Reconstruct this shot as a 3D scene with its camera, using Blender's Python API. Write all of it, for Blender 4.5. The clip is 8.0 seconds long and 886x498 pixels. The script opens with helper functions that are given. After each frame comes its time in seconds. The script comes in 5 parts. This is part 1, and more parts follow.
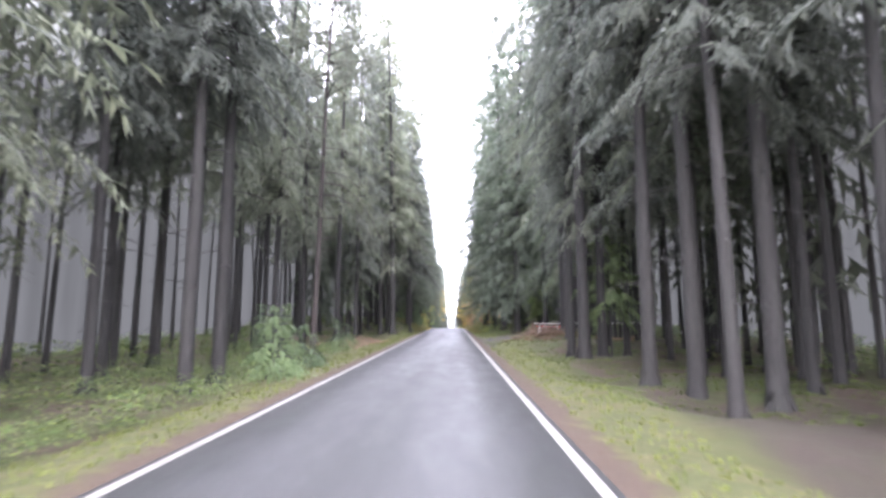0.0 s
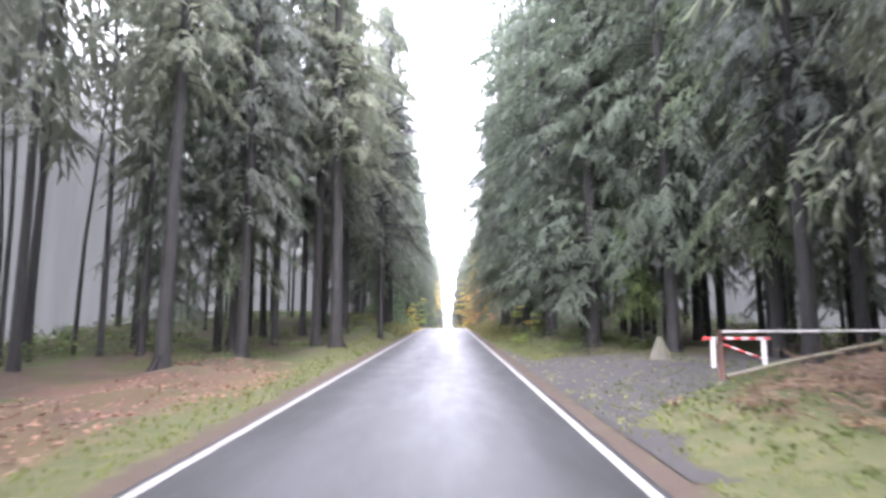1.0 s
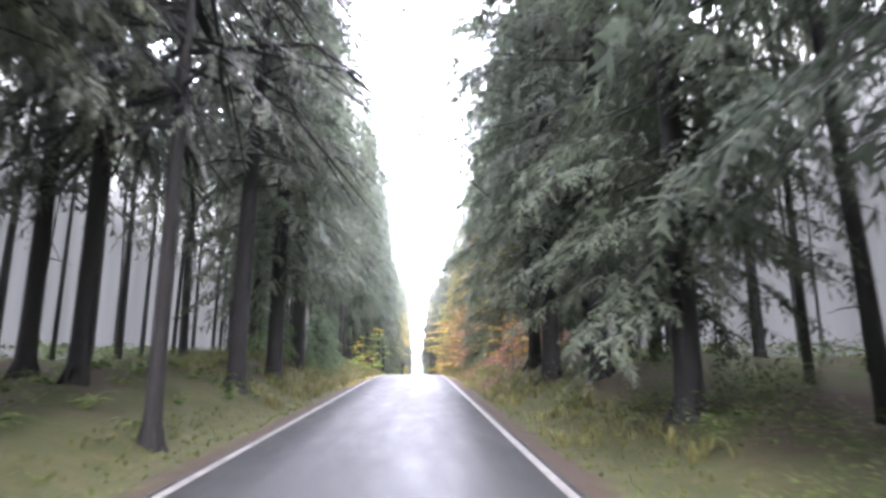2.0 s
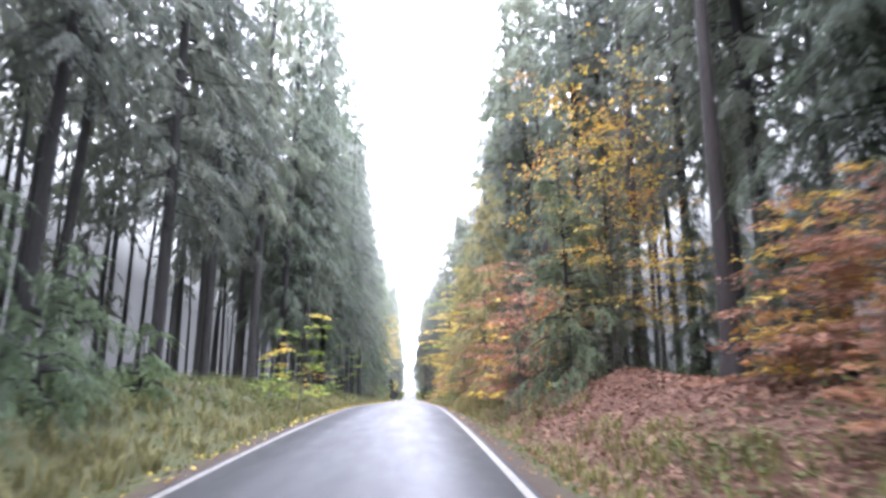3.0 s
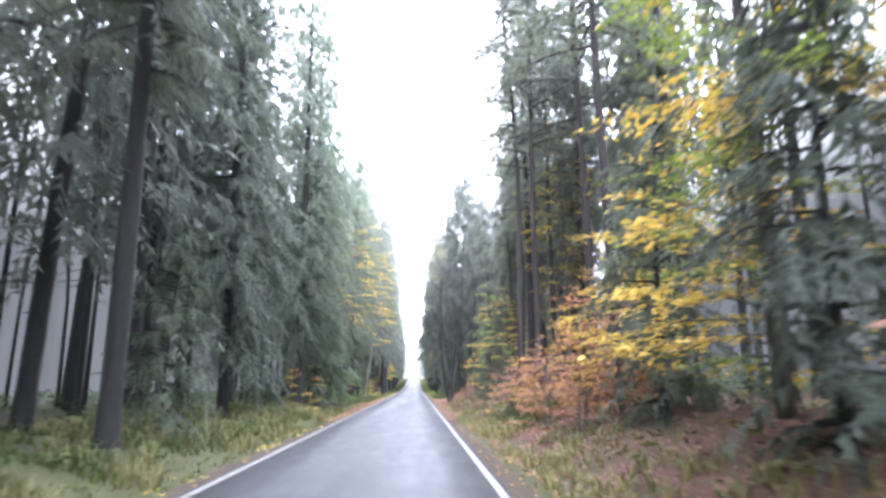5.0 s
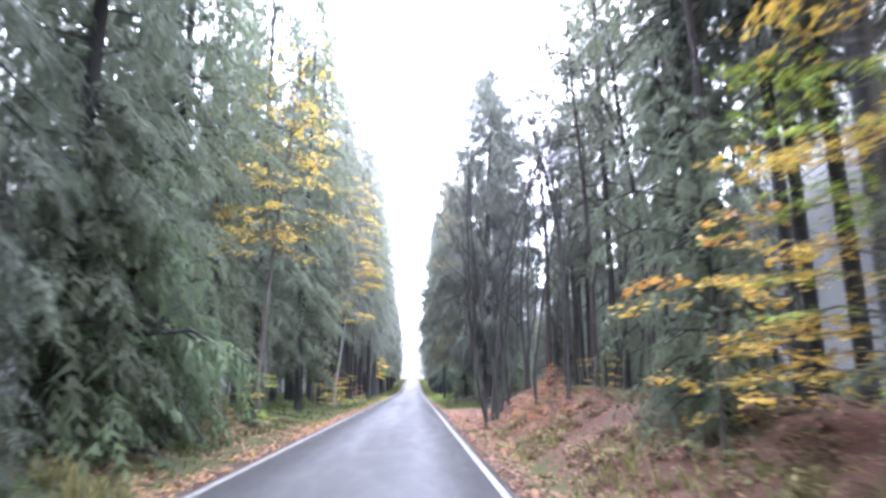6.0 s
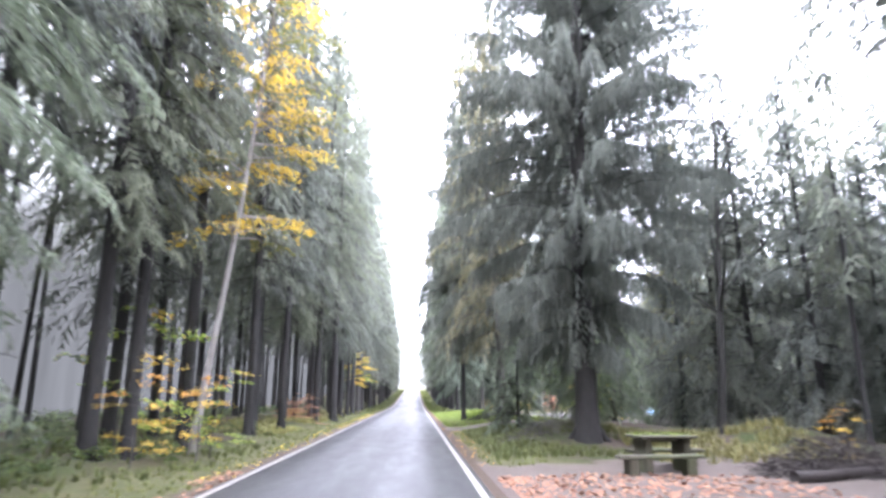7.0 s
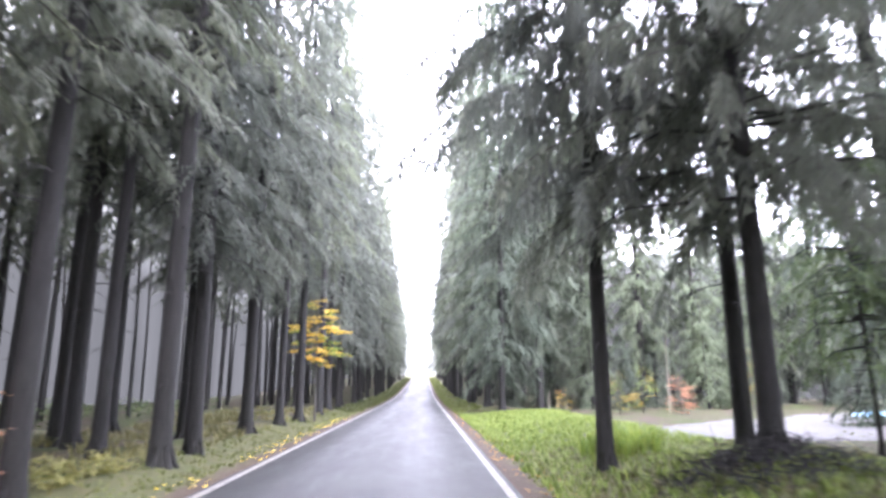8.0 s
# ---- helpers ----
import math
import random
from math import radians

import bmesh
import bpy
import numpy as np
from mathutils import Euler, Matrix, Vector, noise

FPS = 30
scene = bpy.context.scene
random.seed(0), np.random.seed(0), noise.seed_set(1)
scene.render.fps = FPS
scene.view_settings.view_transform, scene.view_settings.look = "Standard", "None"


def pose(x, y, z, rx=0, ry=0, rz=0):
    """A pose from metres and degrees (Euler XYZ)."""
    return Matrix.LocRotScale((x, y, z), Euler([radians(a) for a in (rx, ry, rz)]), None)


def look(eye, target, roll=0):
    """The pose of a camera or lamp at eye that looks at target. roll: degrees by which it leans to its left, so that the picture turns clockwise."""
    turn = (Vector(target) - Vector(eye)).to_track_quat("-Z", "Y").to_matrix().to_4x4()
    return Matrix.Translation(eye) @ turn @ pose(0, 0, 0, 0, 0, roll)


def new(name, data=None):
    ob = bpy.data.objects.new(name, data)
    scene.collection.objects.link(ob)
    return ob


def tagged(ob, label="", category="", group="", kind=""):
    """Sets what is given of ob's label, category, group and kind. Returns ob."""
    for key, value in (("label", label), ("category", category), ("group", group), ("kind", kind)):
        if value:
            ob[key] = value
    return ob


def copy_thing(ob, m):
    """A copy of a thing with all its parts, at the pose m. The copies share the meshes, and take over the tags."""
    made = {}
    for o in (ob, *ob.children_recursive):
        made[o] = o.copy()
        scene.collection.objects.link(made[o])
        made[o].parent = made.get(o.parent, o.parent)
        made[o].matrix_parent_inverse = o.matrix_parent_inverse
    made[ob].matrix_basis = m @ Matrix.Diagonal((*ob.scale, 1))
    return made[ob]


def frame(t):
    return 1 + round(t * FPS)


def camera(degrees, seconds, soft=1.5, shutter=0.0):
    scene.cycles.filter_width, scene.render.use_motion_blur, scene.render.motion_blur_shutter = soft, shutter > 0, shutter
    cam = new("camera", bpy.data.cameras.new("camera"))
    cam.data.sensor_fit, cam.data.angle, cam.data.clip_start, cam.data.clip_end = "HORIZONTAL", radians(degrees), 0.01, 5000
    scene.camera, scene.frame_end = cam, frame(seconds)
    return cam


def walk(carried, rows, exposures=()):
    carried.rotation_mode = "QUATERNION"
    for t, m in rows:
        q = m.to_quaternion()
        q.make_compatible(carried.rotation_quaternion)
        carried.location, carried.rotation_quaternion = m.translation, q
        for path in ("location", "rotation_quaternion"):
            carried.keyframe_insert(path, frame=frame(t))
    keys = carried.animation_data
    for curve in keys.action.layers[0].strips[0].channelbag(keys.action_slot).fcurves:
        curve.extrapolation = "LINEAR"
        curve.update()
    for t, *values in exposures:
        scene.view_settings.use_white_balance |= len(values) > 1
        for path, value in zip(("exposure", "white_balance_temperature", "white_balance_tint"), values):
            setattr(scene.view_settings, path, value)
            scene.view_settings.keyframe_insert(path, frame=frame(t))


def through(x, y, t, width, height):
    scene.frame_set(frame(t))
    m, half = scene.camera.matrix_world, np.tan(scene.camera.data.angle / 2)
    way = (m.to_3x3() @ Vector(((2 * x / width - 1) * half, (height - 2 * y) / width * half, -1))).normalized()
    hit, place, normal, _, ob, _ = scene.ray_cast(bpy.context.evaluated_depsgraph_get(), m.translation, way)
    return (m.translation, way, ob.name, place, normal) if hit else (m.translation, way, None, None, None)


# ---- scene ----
# the road runs along +y; it climbs to a crest and then runs level
V = 28.0                      # metres per second
HALF = 2.175                  # centre of the road to an edge line
CREST_A, CREST_B, CLIMB = 88.0, 124.0, 0.05


def road_z(y):
    if y >= CREST_B:
        u = max(0.0, y - 275.0)
        return 0.0003 * min(u, 50.0) ** 2 + 0.03 * max(0.0, u - 50.0)
    if y >= CREST_A:
        u = CREST_B - y
        return -CLIMB * u * u / (2 * (CREST_B - CREST_A))
    return -CLIMB * (CREST_B - CREST_A) / 2 - CLIMB * (CREST_A - y)


def road_slope(y):
    if y >= CREST_B:
        return 0.0
    if y >= CREST_A:
        return CLIMB * (CREST_B - y) / (CREST_B - CREST_A)
    return CLIMB


FOV = 70.0
# seconds, lens across the road, height over it, tilt up and turn to the right in degrees
DRIVE = [
    (0.0, 0.872, 1.5, 6.22, -0.97),
    (0.5, 0.663, 1.5, 6.39, -0.67),
    (1.0, 0.472, 1.5, 5.87, -0.56),
    (1.5, 0.430, 1.5, 7.09, 0.26),
    (1.7, 0.456, 1.5, 8.13, 1.33),
    (2.8, 0.753, 1.5, 10.35, 2.71),
    (3.0, 0.768, 1.5, 10.44, 2.76),
    (3.5, 0.836, 1.5, 11.12, 2.61),
    (4.0, 0.993, 1.5, 12.05, 2.71),
    (5.3, 0.944, 1.5, 11.97, 2.35),
    (5.5, 0.960, 1.5, 12.14, 2.35),
    (6.0, 0.900, 1.5, 12.14, 2.51),
    (6.5, 0.954, 1.5, 12.73, 2.40),
    (7.0, 1.090, 1.5, 13.13, 2.45),
    (7.5, 1.018, 1.5, 12.98, 2.05),
    (8.0, 0.938, 1.5, 12.14, 1.74),
]
cam = camera(FOV, 8.0, soft=3.0, shutter=0.13)


def drive_pose(t, x, h, tilt, turn):
    y = V * t
    z = road_z(y) + h
    up = radians(tilt) + math.atan(road_slope(y))
    a = radians(turn)
    way = Vector((math.sin(a) * math.cos(up), math.cos(a) * math.cos(up), math.sin(up)))
    return look((x, y, z), Vector((x, y, z)) + way)


walk(cam, [(row[0], drive_pose(*row)) for row in DRIVE], [
    (0.0, 3.9, 5950, 29), (0.5, 4.15, 5950, 29), (1.0, 4.4, 5950, 29), (1.7, 4.5, 5950, 29), (3.0, 4.2, 5750, 27), (4.0, 4.2, 5550, 24), (5.3, 4.1, 5600, 26),
    (6.0, 4.15, 5550, 28), (6.5, 3.98, 5700, 26), (7.0, 4.4, 5800, 27), (7.5, 4.55, 5850, 30), (8.0, 4.3, 5850, 31)])

# overcast daylight, soft from all of the sky
world = bpy.data.worlds.new("overcast_sky")
scene.world = world
world.use_nodes = True
wn, wl = world.node_tree.nodes, world.node_tree.links
sky = wn.new("ShaderNodeTexSky")
sky.sky_type, sky.sun_disc = "NISHITA", False
sky.sun_elevation, sky.sun_rotation = radians(20), radians(180)
sky.air_density, sky.dust_density = 1.0, 6.0
wmix = wn.new("ShaderNodeMix")
wmix.data_type = "RGBA"
wmix.inputs[0].default_value = 0.88
wmix.inputs[7].default_value = (12.9, 13.4, 13.6, 1)
wl.new(sky.outputs[0], wmix.inputs[6])
wl.new(wmix.outputs[2], wn["Background"].inputs[0])
wn["Background"].inputs[1].default_value = 0.075

sun = new("sun", bpy.data.lights.new("sun", "SUN"))
sun.data.energy, sun.data.angle, sun.data.color = 1.5, radians(100), (1.0, 0.99, 0.97)
sun.matrix_world = look((0, 0, 22), (0, 60, 0))


# ---------------------------------------------------------------- materials
class Mat:
    """A node material with short names for the usual nodes."""

    def __init__(self, name):
        self.m = bpy.data.materials.new(name)
        self.m.use_nodes = True
        self.n, self.l = self.m.node_tree.nodes, self.m.node_tree.links
        self.bsdf = self.n["Principled BSDF"]
        self.out = self.n["Material Output"]
        self.geo = self.n.new("ShaderNodeNewGeometry")

    def noise(self, scale, detail=4.0, rough=0.55, vec=None, stretch=None):
        nd = self.n.new("ShaderNodeTexNoise")
        nd.inputs["Scale"].default_value, nd.inputs["Detail"].default_value = scale, detail
        nd.inputs["Roughness"].default_value = rough
        src = vec or self.geo.outputs["Position"]
        if stretch:
            mp = self.n.new("ShaderNodeMapping")
            mp.inputs["Scale"].default_value = stretch
            self.l.new(src, mp.inputs[0])
            src = mp.outputs[0]
        self.l.new(src, nd.inputs["Vector"])
        return nd.outputs["Fac"]

    def ramp(self, fac, *stops):
        r = self.n.new("ShaderNodeValToRGB")
        els = r.color_ramp.elements
        while len(els) < len(stops):
            els.new(0.5)
        for e, (p, c) in zip(els, stops):
            e.position = p
            e.color = (*c, 1) if len(c) == 3 else c
        self.l.new(fac, r.inputs[0])
        return r.outputs[0]

    def mix(self, fac, a, b, mode="MIX"):
        mx = self.n.new("ShaderNodeMix")
        mx.data_type, mx.blend_type = "RGBA", mode
        for sock, v in ((mx.inputs[0], fac), (mx.inputs[6], a), (mx.inputs[7], b)):
            if isinstance(v, (int, float)):
                sock.default_value = v
            elif isinstance(v, tuple):
                sock.default_value = (*v, 1)
            else:
                self.l.new(v, sock)
        return mx.outputs[2]

    def math(self, op, a, b=0.0, clamp=False):
        nd = self.n.new("ShaderNodeMath")
        nd.operation, nd.use_clamp = op, clamp
        for sock, v in zip(nd.inputs, (a, b)):
            if isinstance(v, (int, float)):
                sock.default_value = v
            else:
                self.l.new(v, sock)
        return nd.outputs[0]

    def xyz(self):
        nd = self.n.new("ShaderNodeSeparateXYZ")
        self.l.new(self.geo.outputs["Position"], nd.inputs[0])
        return nd.outputs

    def between(self, v, lo, hi):
        nd = self.n.new("ShaderNodeMapRange")
        nd.interpolation_type = "SMOOTHSTEP"
        nd.inputs[1].default_value, nd.inputs[2].default_value = lo, hi
        self.l.new(v, nd.inputs[0])
        return nd.outputs[0]

    def island(self):
        return self.geo.outputs["Random Per Island"]

    def each(self):
        return self.n.new("ShaderNodeObjectInfo").outputs["Random"]

    def bump(self, height, strength, dist):
        b = self.n.new("ShaderNodeBump")
        b.inputs["Strength"].default_value, b.inputs["Distance"].default_value = strength, dist
        self.l.new(height, b.inputs["Height"])
        self.l.new(b.outputs[0], self.bsdf.inputs["Normal"])

    def done(self, colour, rough=0.8, spec=0.3, metal=0.0):
        for key, v in (("Base Color", colour), ("Roughness", rough), ("Specular IOR Level", spec), ("Metallic", metal)):
            if isinstance(v, tuple):
                self.bsdf.inputs[key].default_value = (*v, 1)
            elif isinstance(v, (int, float)):
                self.bsdf.inputs[key].default_value = v
            else:
                self.l.new(v, self.bsdf.inputs[key])
        return self.m

    def leafy(self, colour, through=0.35):
        """Thin leaf: light shines through it."""
        tr = self.n.new("ShaderNodeBsdfTranslucent")
        mx = self.n.new("ShaderNodeMixShader")
        mx.inputs[0].default_value = through
        self.l.new(colour, tr.inputs[0])
        self.l.new(self.bsdf.outputs[0], mx.inputs[1])
        self.l.new(tr.outputs[0], mx.inputs[2])
        self.l.new(mx.outputs[0], self.out.inputs[0])
        return self.m


def bark(name, dark, light, lichen, amount):
    m = Mat(name)
    tc = m.n.new("ShaderNodeTexCoord").outputs["Object"]
    n1 = m.noise(6, 5, 0.6, tc, (3, 3, 0.7))
    n2 = m.noise(1.3, 3, 0.5, tc)
    n3 = m.noise(0.8, 4, 0.6, tc, (2, 2, 0.6))
    c = m.mix(n1, dark, light)
    c = m.mix(m.math("MULTIPLY", m.ramp(n3, (0.48, (0, 0, 0)), (0.66, (1, 1, 1))), amount), c, lichen)
    c = m.mix(m.math("MULTIPLY", n2, 0.5), c, m.mix(0.5, dark, lichen))
    m.bump(n1, 0.8, 0.04)
    return m.done(c, 0.85, 0.25)


def foliage(name, a, b, c, through=0.3, spread=0.5):
    m = Mat(name)
    n = m.noise(0.6, 3)
    col = m.ramp(m.island(), (0.0, a), (0.5, b), (1.0, c))
    col = m.mix(m.ramp(n, (0.3, (0, 0, 0)), (0.7, (spread, spread, spread))), col, a)
    own = m.ramp(m.each(), (0.0, (0.75, 0.78, 0.8)), (0.5, (1, 1, 1)), (1.0, (1.2, 1.22, 1.0)))
    col = m.mix(1.0, col, own, "MULTIPLY")
    m.done(col, 0.7, 0.2)
    # sheen over the leaf colour lifts the dark crowns in place of haze
    m.bsdf.inputs["Sheen Weight"].default_value = 0.12
    return m.leafy(col, through)


def build_asphalt():
    m = Mat("wet_asphalt")
    p = m.xyz()
    fine = m.noise(55, 3, 0.7)
    mid = m.noise(1.6, 5, 0.6, None, (1.5, 0.35, 1))
    big = m.noise(0.35, 3, 0.5, None, (2.2, 0.12, 1))
    c = m.mix(fine, (0.019, 0.0198, 0.0185), (0.036, 0.0374, 0.035))
    c = m.mix(m.math("MULTIPLY", m.ramp(mid, (0.4, (0, 0, 0)), (0.75, (1, 1, 1))), 0.6), c, (0.047, 0.0475, 0.0485))
    wheel = m.math("ABSOLUTE", m.math("SUBTRACT", m.math("ABSOLUTE", p[0]), 0.85))
    worn = m.math("SUBTRACT", 1.0, m.between(wheel, 0.1, 0.75))
    c = m.mix(m.math("MULTIPLY", worn, 0.35), c, (0.052, 0.052, 0.053))
    rough = m.ramp(m.mix(0.5, big, mid), (0.35, (0.5, 0.5, 0.5)), (0.7, (0.72, 0.72, 0.72)))
    m.bump(fine, 0.35, 0.008)
    return m.done(c, rough, 0.24)


def build_paint():
    m = Mat("worn_white_paint")
    n = m.noise(3, 6, 0.65)
    f = m.noise(40, 3, 0.7)
    c = m.mix(m.ramp(n, (0.3, (0, 0, 0)), (0.62, (1, 1, 1))), (0.12, 0.113, 0.1), (0.2, 0.19, 0.17))
    c = m.mix(m.ramp(f, (0.62, (0, 0, 0)), (0.75, (0.8, 0.8, 0.8))), c, (0.14, 0.14, 0.14))
    m.bump(f, 0.3, 0.006)
    return m.done(c, 0.6, 0.4)


def stretch_mask(m, y, a, b, soft=4.0):
    """One between a and b along the road, fading over soft metres at both ends."""
    up = m.between(y, a - soft, a + soft)
    down = m.math("SUBTRACT", 1.0, m.between(y, b - soft, b + soft))
    return m.math("MULTIPLY", up, down)


def build_ground():
    """Forest soil, moss and grass, leaf litter on the banks, brown gravel at the road's edge."""
    m = Mat("forest_ground")
    x, y, z = m.xyz()
    fine = m.noise(26, 4, 0.7)
    mid = m.noise(2.2, 5, 0.65)
    big = m.noise(0.28, 4, 0.6)
    mossy = m.noise(0.55, 4, 0.6)
    soil = m.mix(fine, (0.022, 0.018, 0.015), (0.062, 0.048, 0.037))
    needles = m.mix(mid, soil, (0.064, 0.047, 0.033))
    moss = m.mix(mid, (0.022, 0.028, 0.011), (0.05, 0.066, 0.017))
    grass = m.mix(fine, (0.034, 0.04, 0.017), (0.08, 0.086, 0.032))
    grass = m.mix(m.ramp(mid, (0.45, (0, 0, 0)), (0.75, (0.8, 0.8, 0.8))), grass, (0.105, 0.088, 0.045))
    litter = m.mix(m.ramp(fine, (0.35, (0, 0, 0)), (0.65, (1, 1, 1))), (0.055, 0.029, 0.021), (0.16, 0.088, 0.06))
    c = m.mix(m.ramp(mossy, (0.42, (0, 0, 0)), (0.58, (1, 1, 1))), needles, moss)
    ax = m.math("ADD", m.math("ABSOLUTE", x), m.math("MULTIPLY", m.math("SUBTRACT", mid, 0.5), 1.4))
    verge = m.math("SUBTRACT", 1.0, m.between(ax, 4.2, 5.6))
    c = m.mix(verge, c, grass)
    right = m.between(x, 0.0, 1.0)
    left = m.math("SUBTRACT", 1.0, right)
    wob = m.math("ADD", y, m.math("MULTIPLY", m.math("SUBTRACT", big, 0.5), 16.0))
    bank = m.math("MULTIPLY", m.between(ax, 3.2, 3.9), right)
    bank = m.math("MULTIPLY", bank, m.math("SUBTRACT", 1.0, m.between(ax, 9.0, 14.0)))
    c = m.mix(m.math("MULTIPLY", bank, m.math("MULTIPLY", stretch_mask(m, wob, 83, 199, 3), m.between(big, 0.30, 0.48))), c, litter)
    lleaf = m.math("MULTIPLY", m.between(ax, 3.6, 4.3), m.math("MULTIPLY", left, m.math("SUBTRACT", 1.0, m.between(ax, 8.0, 12.0))))
    c = m.mix(m.math("MULTIPLY", m.math("MULTIPLY", lleaf, 0.5), m.math("MULTIPLY", stretch_mask(m, wob, 36, 48, 3), m.between(big, 0.35, 0.5))), c, litter)
    c = m.mix(m.math("MULTIPLY", m.math("MULTIPLY", lleaf, 0.7), m.math("MULTIPLY", stretch_mask(m, wob, 180, 194, 3), m.between(mid, 0.35, 0.6))), c, litter)
    bare = m.math("MULTIPLY", m.math("MULTIPLY", m.between(ax, 4.6, 5.6), right), stretch_mask(m, wob, -8, 13, 3))
    bare = m.math("MULTIPLY", bare, m.math("SUBTRACT", 1.0, m.between(ax, 10.0, 15.0)))
    slope = m.math("MULTIPLY", m.math("MULTIPLY", m.between(ax, 5.2, 6.2), right), stretch_mask(m, y, 34.0, 38.5, 1.2))
    slope = m.math("MULTIPLY", slope, m.math("SUBTRACT", 1.0, m.between(ax, 10.0, 14.0)))
    bare = m.math("MAXIMUM", bare, slope)
    c = m.mix(m.math("MULTIPLY", bare, 0.85), c, m.mix(fine, (0.026, 0.022, 0.018), (0.056, 0.046, 0.036)))
    # brown crumbling edge beside the asphalt
    edge = m.math("SUBTRACT", 1.0, m.between(ax, 2.6, 2.95))
    gravel = m.mix(fine, (0.034, 0.025, 0.02), (0.085, 0.058, 0.045))
    c = m.mix(m.math("MULTIPLY", edge, 0.9), c, gravel)
    h = m.math("ADD", m.math("MULTIPLY", fine, 0.35), mid)
    m.bump(h, 0.9, 0.08)
    return m.done(c, 0.9, 0.2)


def build_dirt(name, a, b):
    m = Mat(name)
    f, g = m.noise(30, 4, 0.7), m.noise(1.5, 5, 0.6)
    c = m.mix(f, a, b)
    c = m.mix(m.math("MULTIPLY", g, 0.5), c, tuple(0.5 * v for v in a))
    m.bump(f, 0.6, 0.02)
    return m.done(c, 0.8, 0.3)


ASPHALT, PAINT, GROUND = build_asphalt(), build_paint(), build_ground()
DIRT = build_dirt("brown_dirt", (0.045, 0.037, 0.03), (0.125, 0.1, 0.082))
TRACK = build_dirt("dark_wet_gravel", (0.018, 0.017, 0.016), (0.06, 0.055, 0.05))
LOT = build_dirt("pale_gravel", (0.065, 0.063, 0.061), (0.145, 0.141, 0.137))
BARK_SPRUCE = bark("spruce_bark", (0.0115, 0.011, 0.0108), (0.037, 0.035, 0.034), (0.046, 0.05, 0.042), 0.35)
BARK_PINE = bark("pine_bark", (0.018, 0.0155, 0.0145), (0.056, 0.046, 0.041), (0.06, 0.058, 0.053), 0.3)
BARK_GREY = bark("grey_bark", (0.04, 0.037, 0.034), (0.125, 0.118, 0.108), (0.1, 0.11, 0.075), 0.5)
BARK_ALDER = bark("dark_wet_bark", (0.014, 0.0135, 0.013), (0.052, 0.05, 0.047), (0.055, 0.062, 0.045), 0.4)
BARK_BIRCH = bark("birch_bark", (0.16, 0.155, 0.145), (0.36, 0.35, 0.33), (0.05, 0.045, 0.04), 0.6)
NEEDLE = foliage("spruce_needles", (0.096, 0.108, 0.088), (0.121, 0.135, 0.107), (0.148, 0.162, 0.124), 0.5, 0.3)
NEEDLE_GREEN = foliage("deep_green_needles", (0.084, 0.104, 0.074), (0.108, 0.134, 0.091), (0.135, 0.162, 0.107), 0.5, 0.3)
NEEDLE_YOUNG = foliage("young_spruce_needles", (0.08, 0.118, 0.066), (0.11, 0.155, 0.082), (0.145, 0.19, 0.095), 0.5, 0.3)
NEEDLE_FRESH = foliage("fresh_larch_needles", (0.09, 0.13, 0.06), (0.12, 0.165, 0.07), (0.16, 0.205, 0.08), 0.5, 0.3)
NEEDLE_PINE = foliage("pine_needles", (0.095, 0.105, 0.085), (0.115, 0.128, 0.098), (0.14, 0.15, 0.11), 0.5, 0.3)
NEEDLE_LARCH = foliage("larch_needles", (0.18, 0.165, 0.07), (0.225, 0.205, 0.085), (0.28, 0.24, 0.095), 0.5, 0.3)
NEEDLE_TAWNY = foliage("tawny_larch_needles", (0.13, 0.13, 0.08), (0.16, 0.15, 0.085), (0.2, 0.175, 0.09), 0.5, 0.3)
LEAF_YELLOW = foliage("yellow_leaves", (0.48, 0.3, 0.05), (0.6, 0.42, 0.07), (0.58, 0.47, 0.12), 0.4, 0.35)
LEAF_ORANGE = foliage("orange_leaves", (0.33, 0.15, 0.045), (0.47, 0.245, 0.06), (0.47, 0.32, 0.085), 0.4, 0.4)
LEAF_COPPER = foliage("copper_leaves", (0.24, 0.105, 0.062), (0.38, 0.185, 0.112), (0.43, 0.25, 0.16), 0.35, 0.4)
LEAF_GREEN = foliage("yellow_green_leaves", (0.12, 0.18, 0.032), (0.22, 0.31, 0.052), (0.35, 0.39, 0.075), 0.4, 0.4)
LEAF_OLIVE = foliage("olive_leaves", (0.11, 0.12, 0.04), (0.2, 0.2, 0.06), (0.3, 0.27, 0.09), 0.4, 0.4)
LEAF_DEAD = foliage("fallen_leaves", (0.17, 0.078, 0.046), (0.28, 0.14, 0.085), (0.35, 0.21, 0.13), 0.15, 0.3)
GRASS_GREEN = foliage("grass_blades", (0.062, 0.078, 0.025), (0.092, 0.112, 0.031), (0.135, 0.145, 0.043), 0.3, 0.35)
GRASS_DRY = foliage("dry_grass", (0.1, 0.098, 0.04), (0.165, 0.155, 0.065), (0.225, 0.2, 0.088), 0.3, 0.35)
GRASS_MOSS = foliage("mossy_grass", (0.05, 0.072, 0.018), (0.078, 0.106, 0.024), (0.115, 0.138, 0.033), 0.3, 0.3)
# lime grass colour, lightened to make up for shade on the meadow
GRASS_LIME = foliage("lightened_lime_grass", (0.1, 0.15, 0.028), (0.17, 0.23, 0.042), (0.25, 0.29, 0.065), 0.35, 0.3)
HERB = foliage("undergrowth_leaves", (0.04, 0.068, 0.02), (0.075, 0.11, 0.028), (0.14, 0.17, 0.045), 0.3, 0.4)
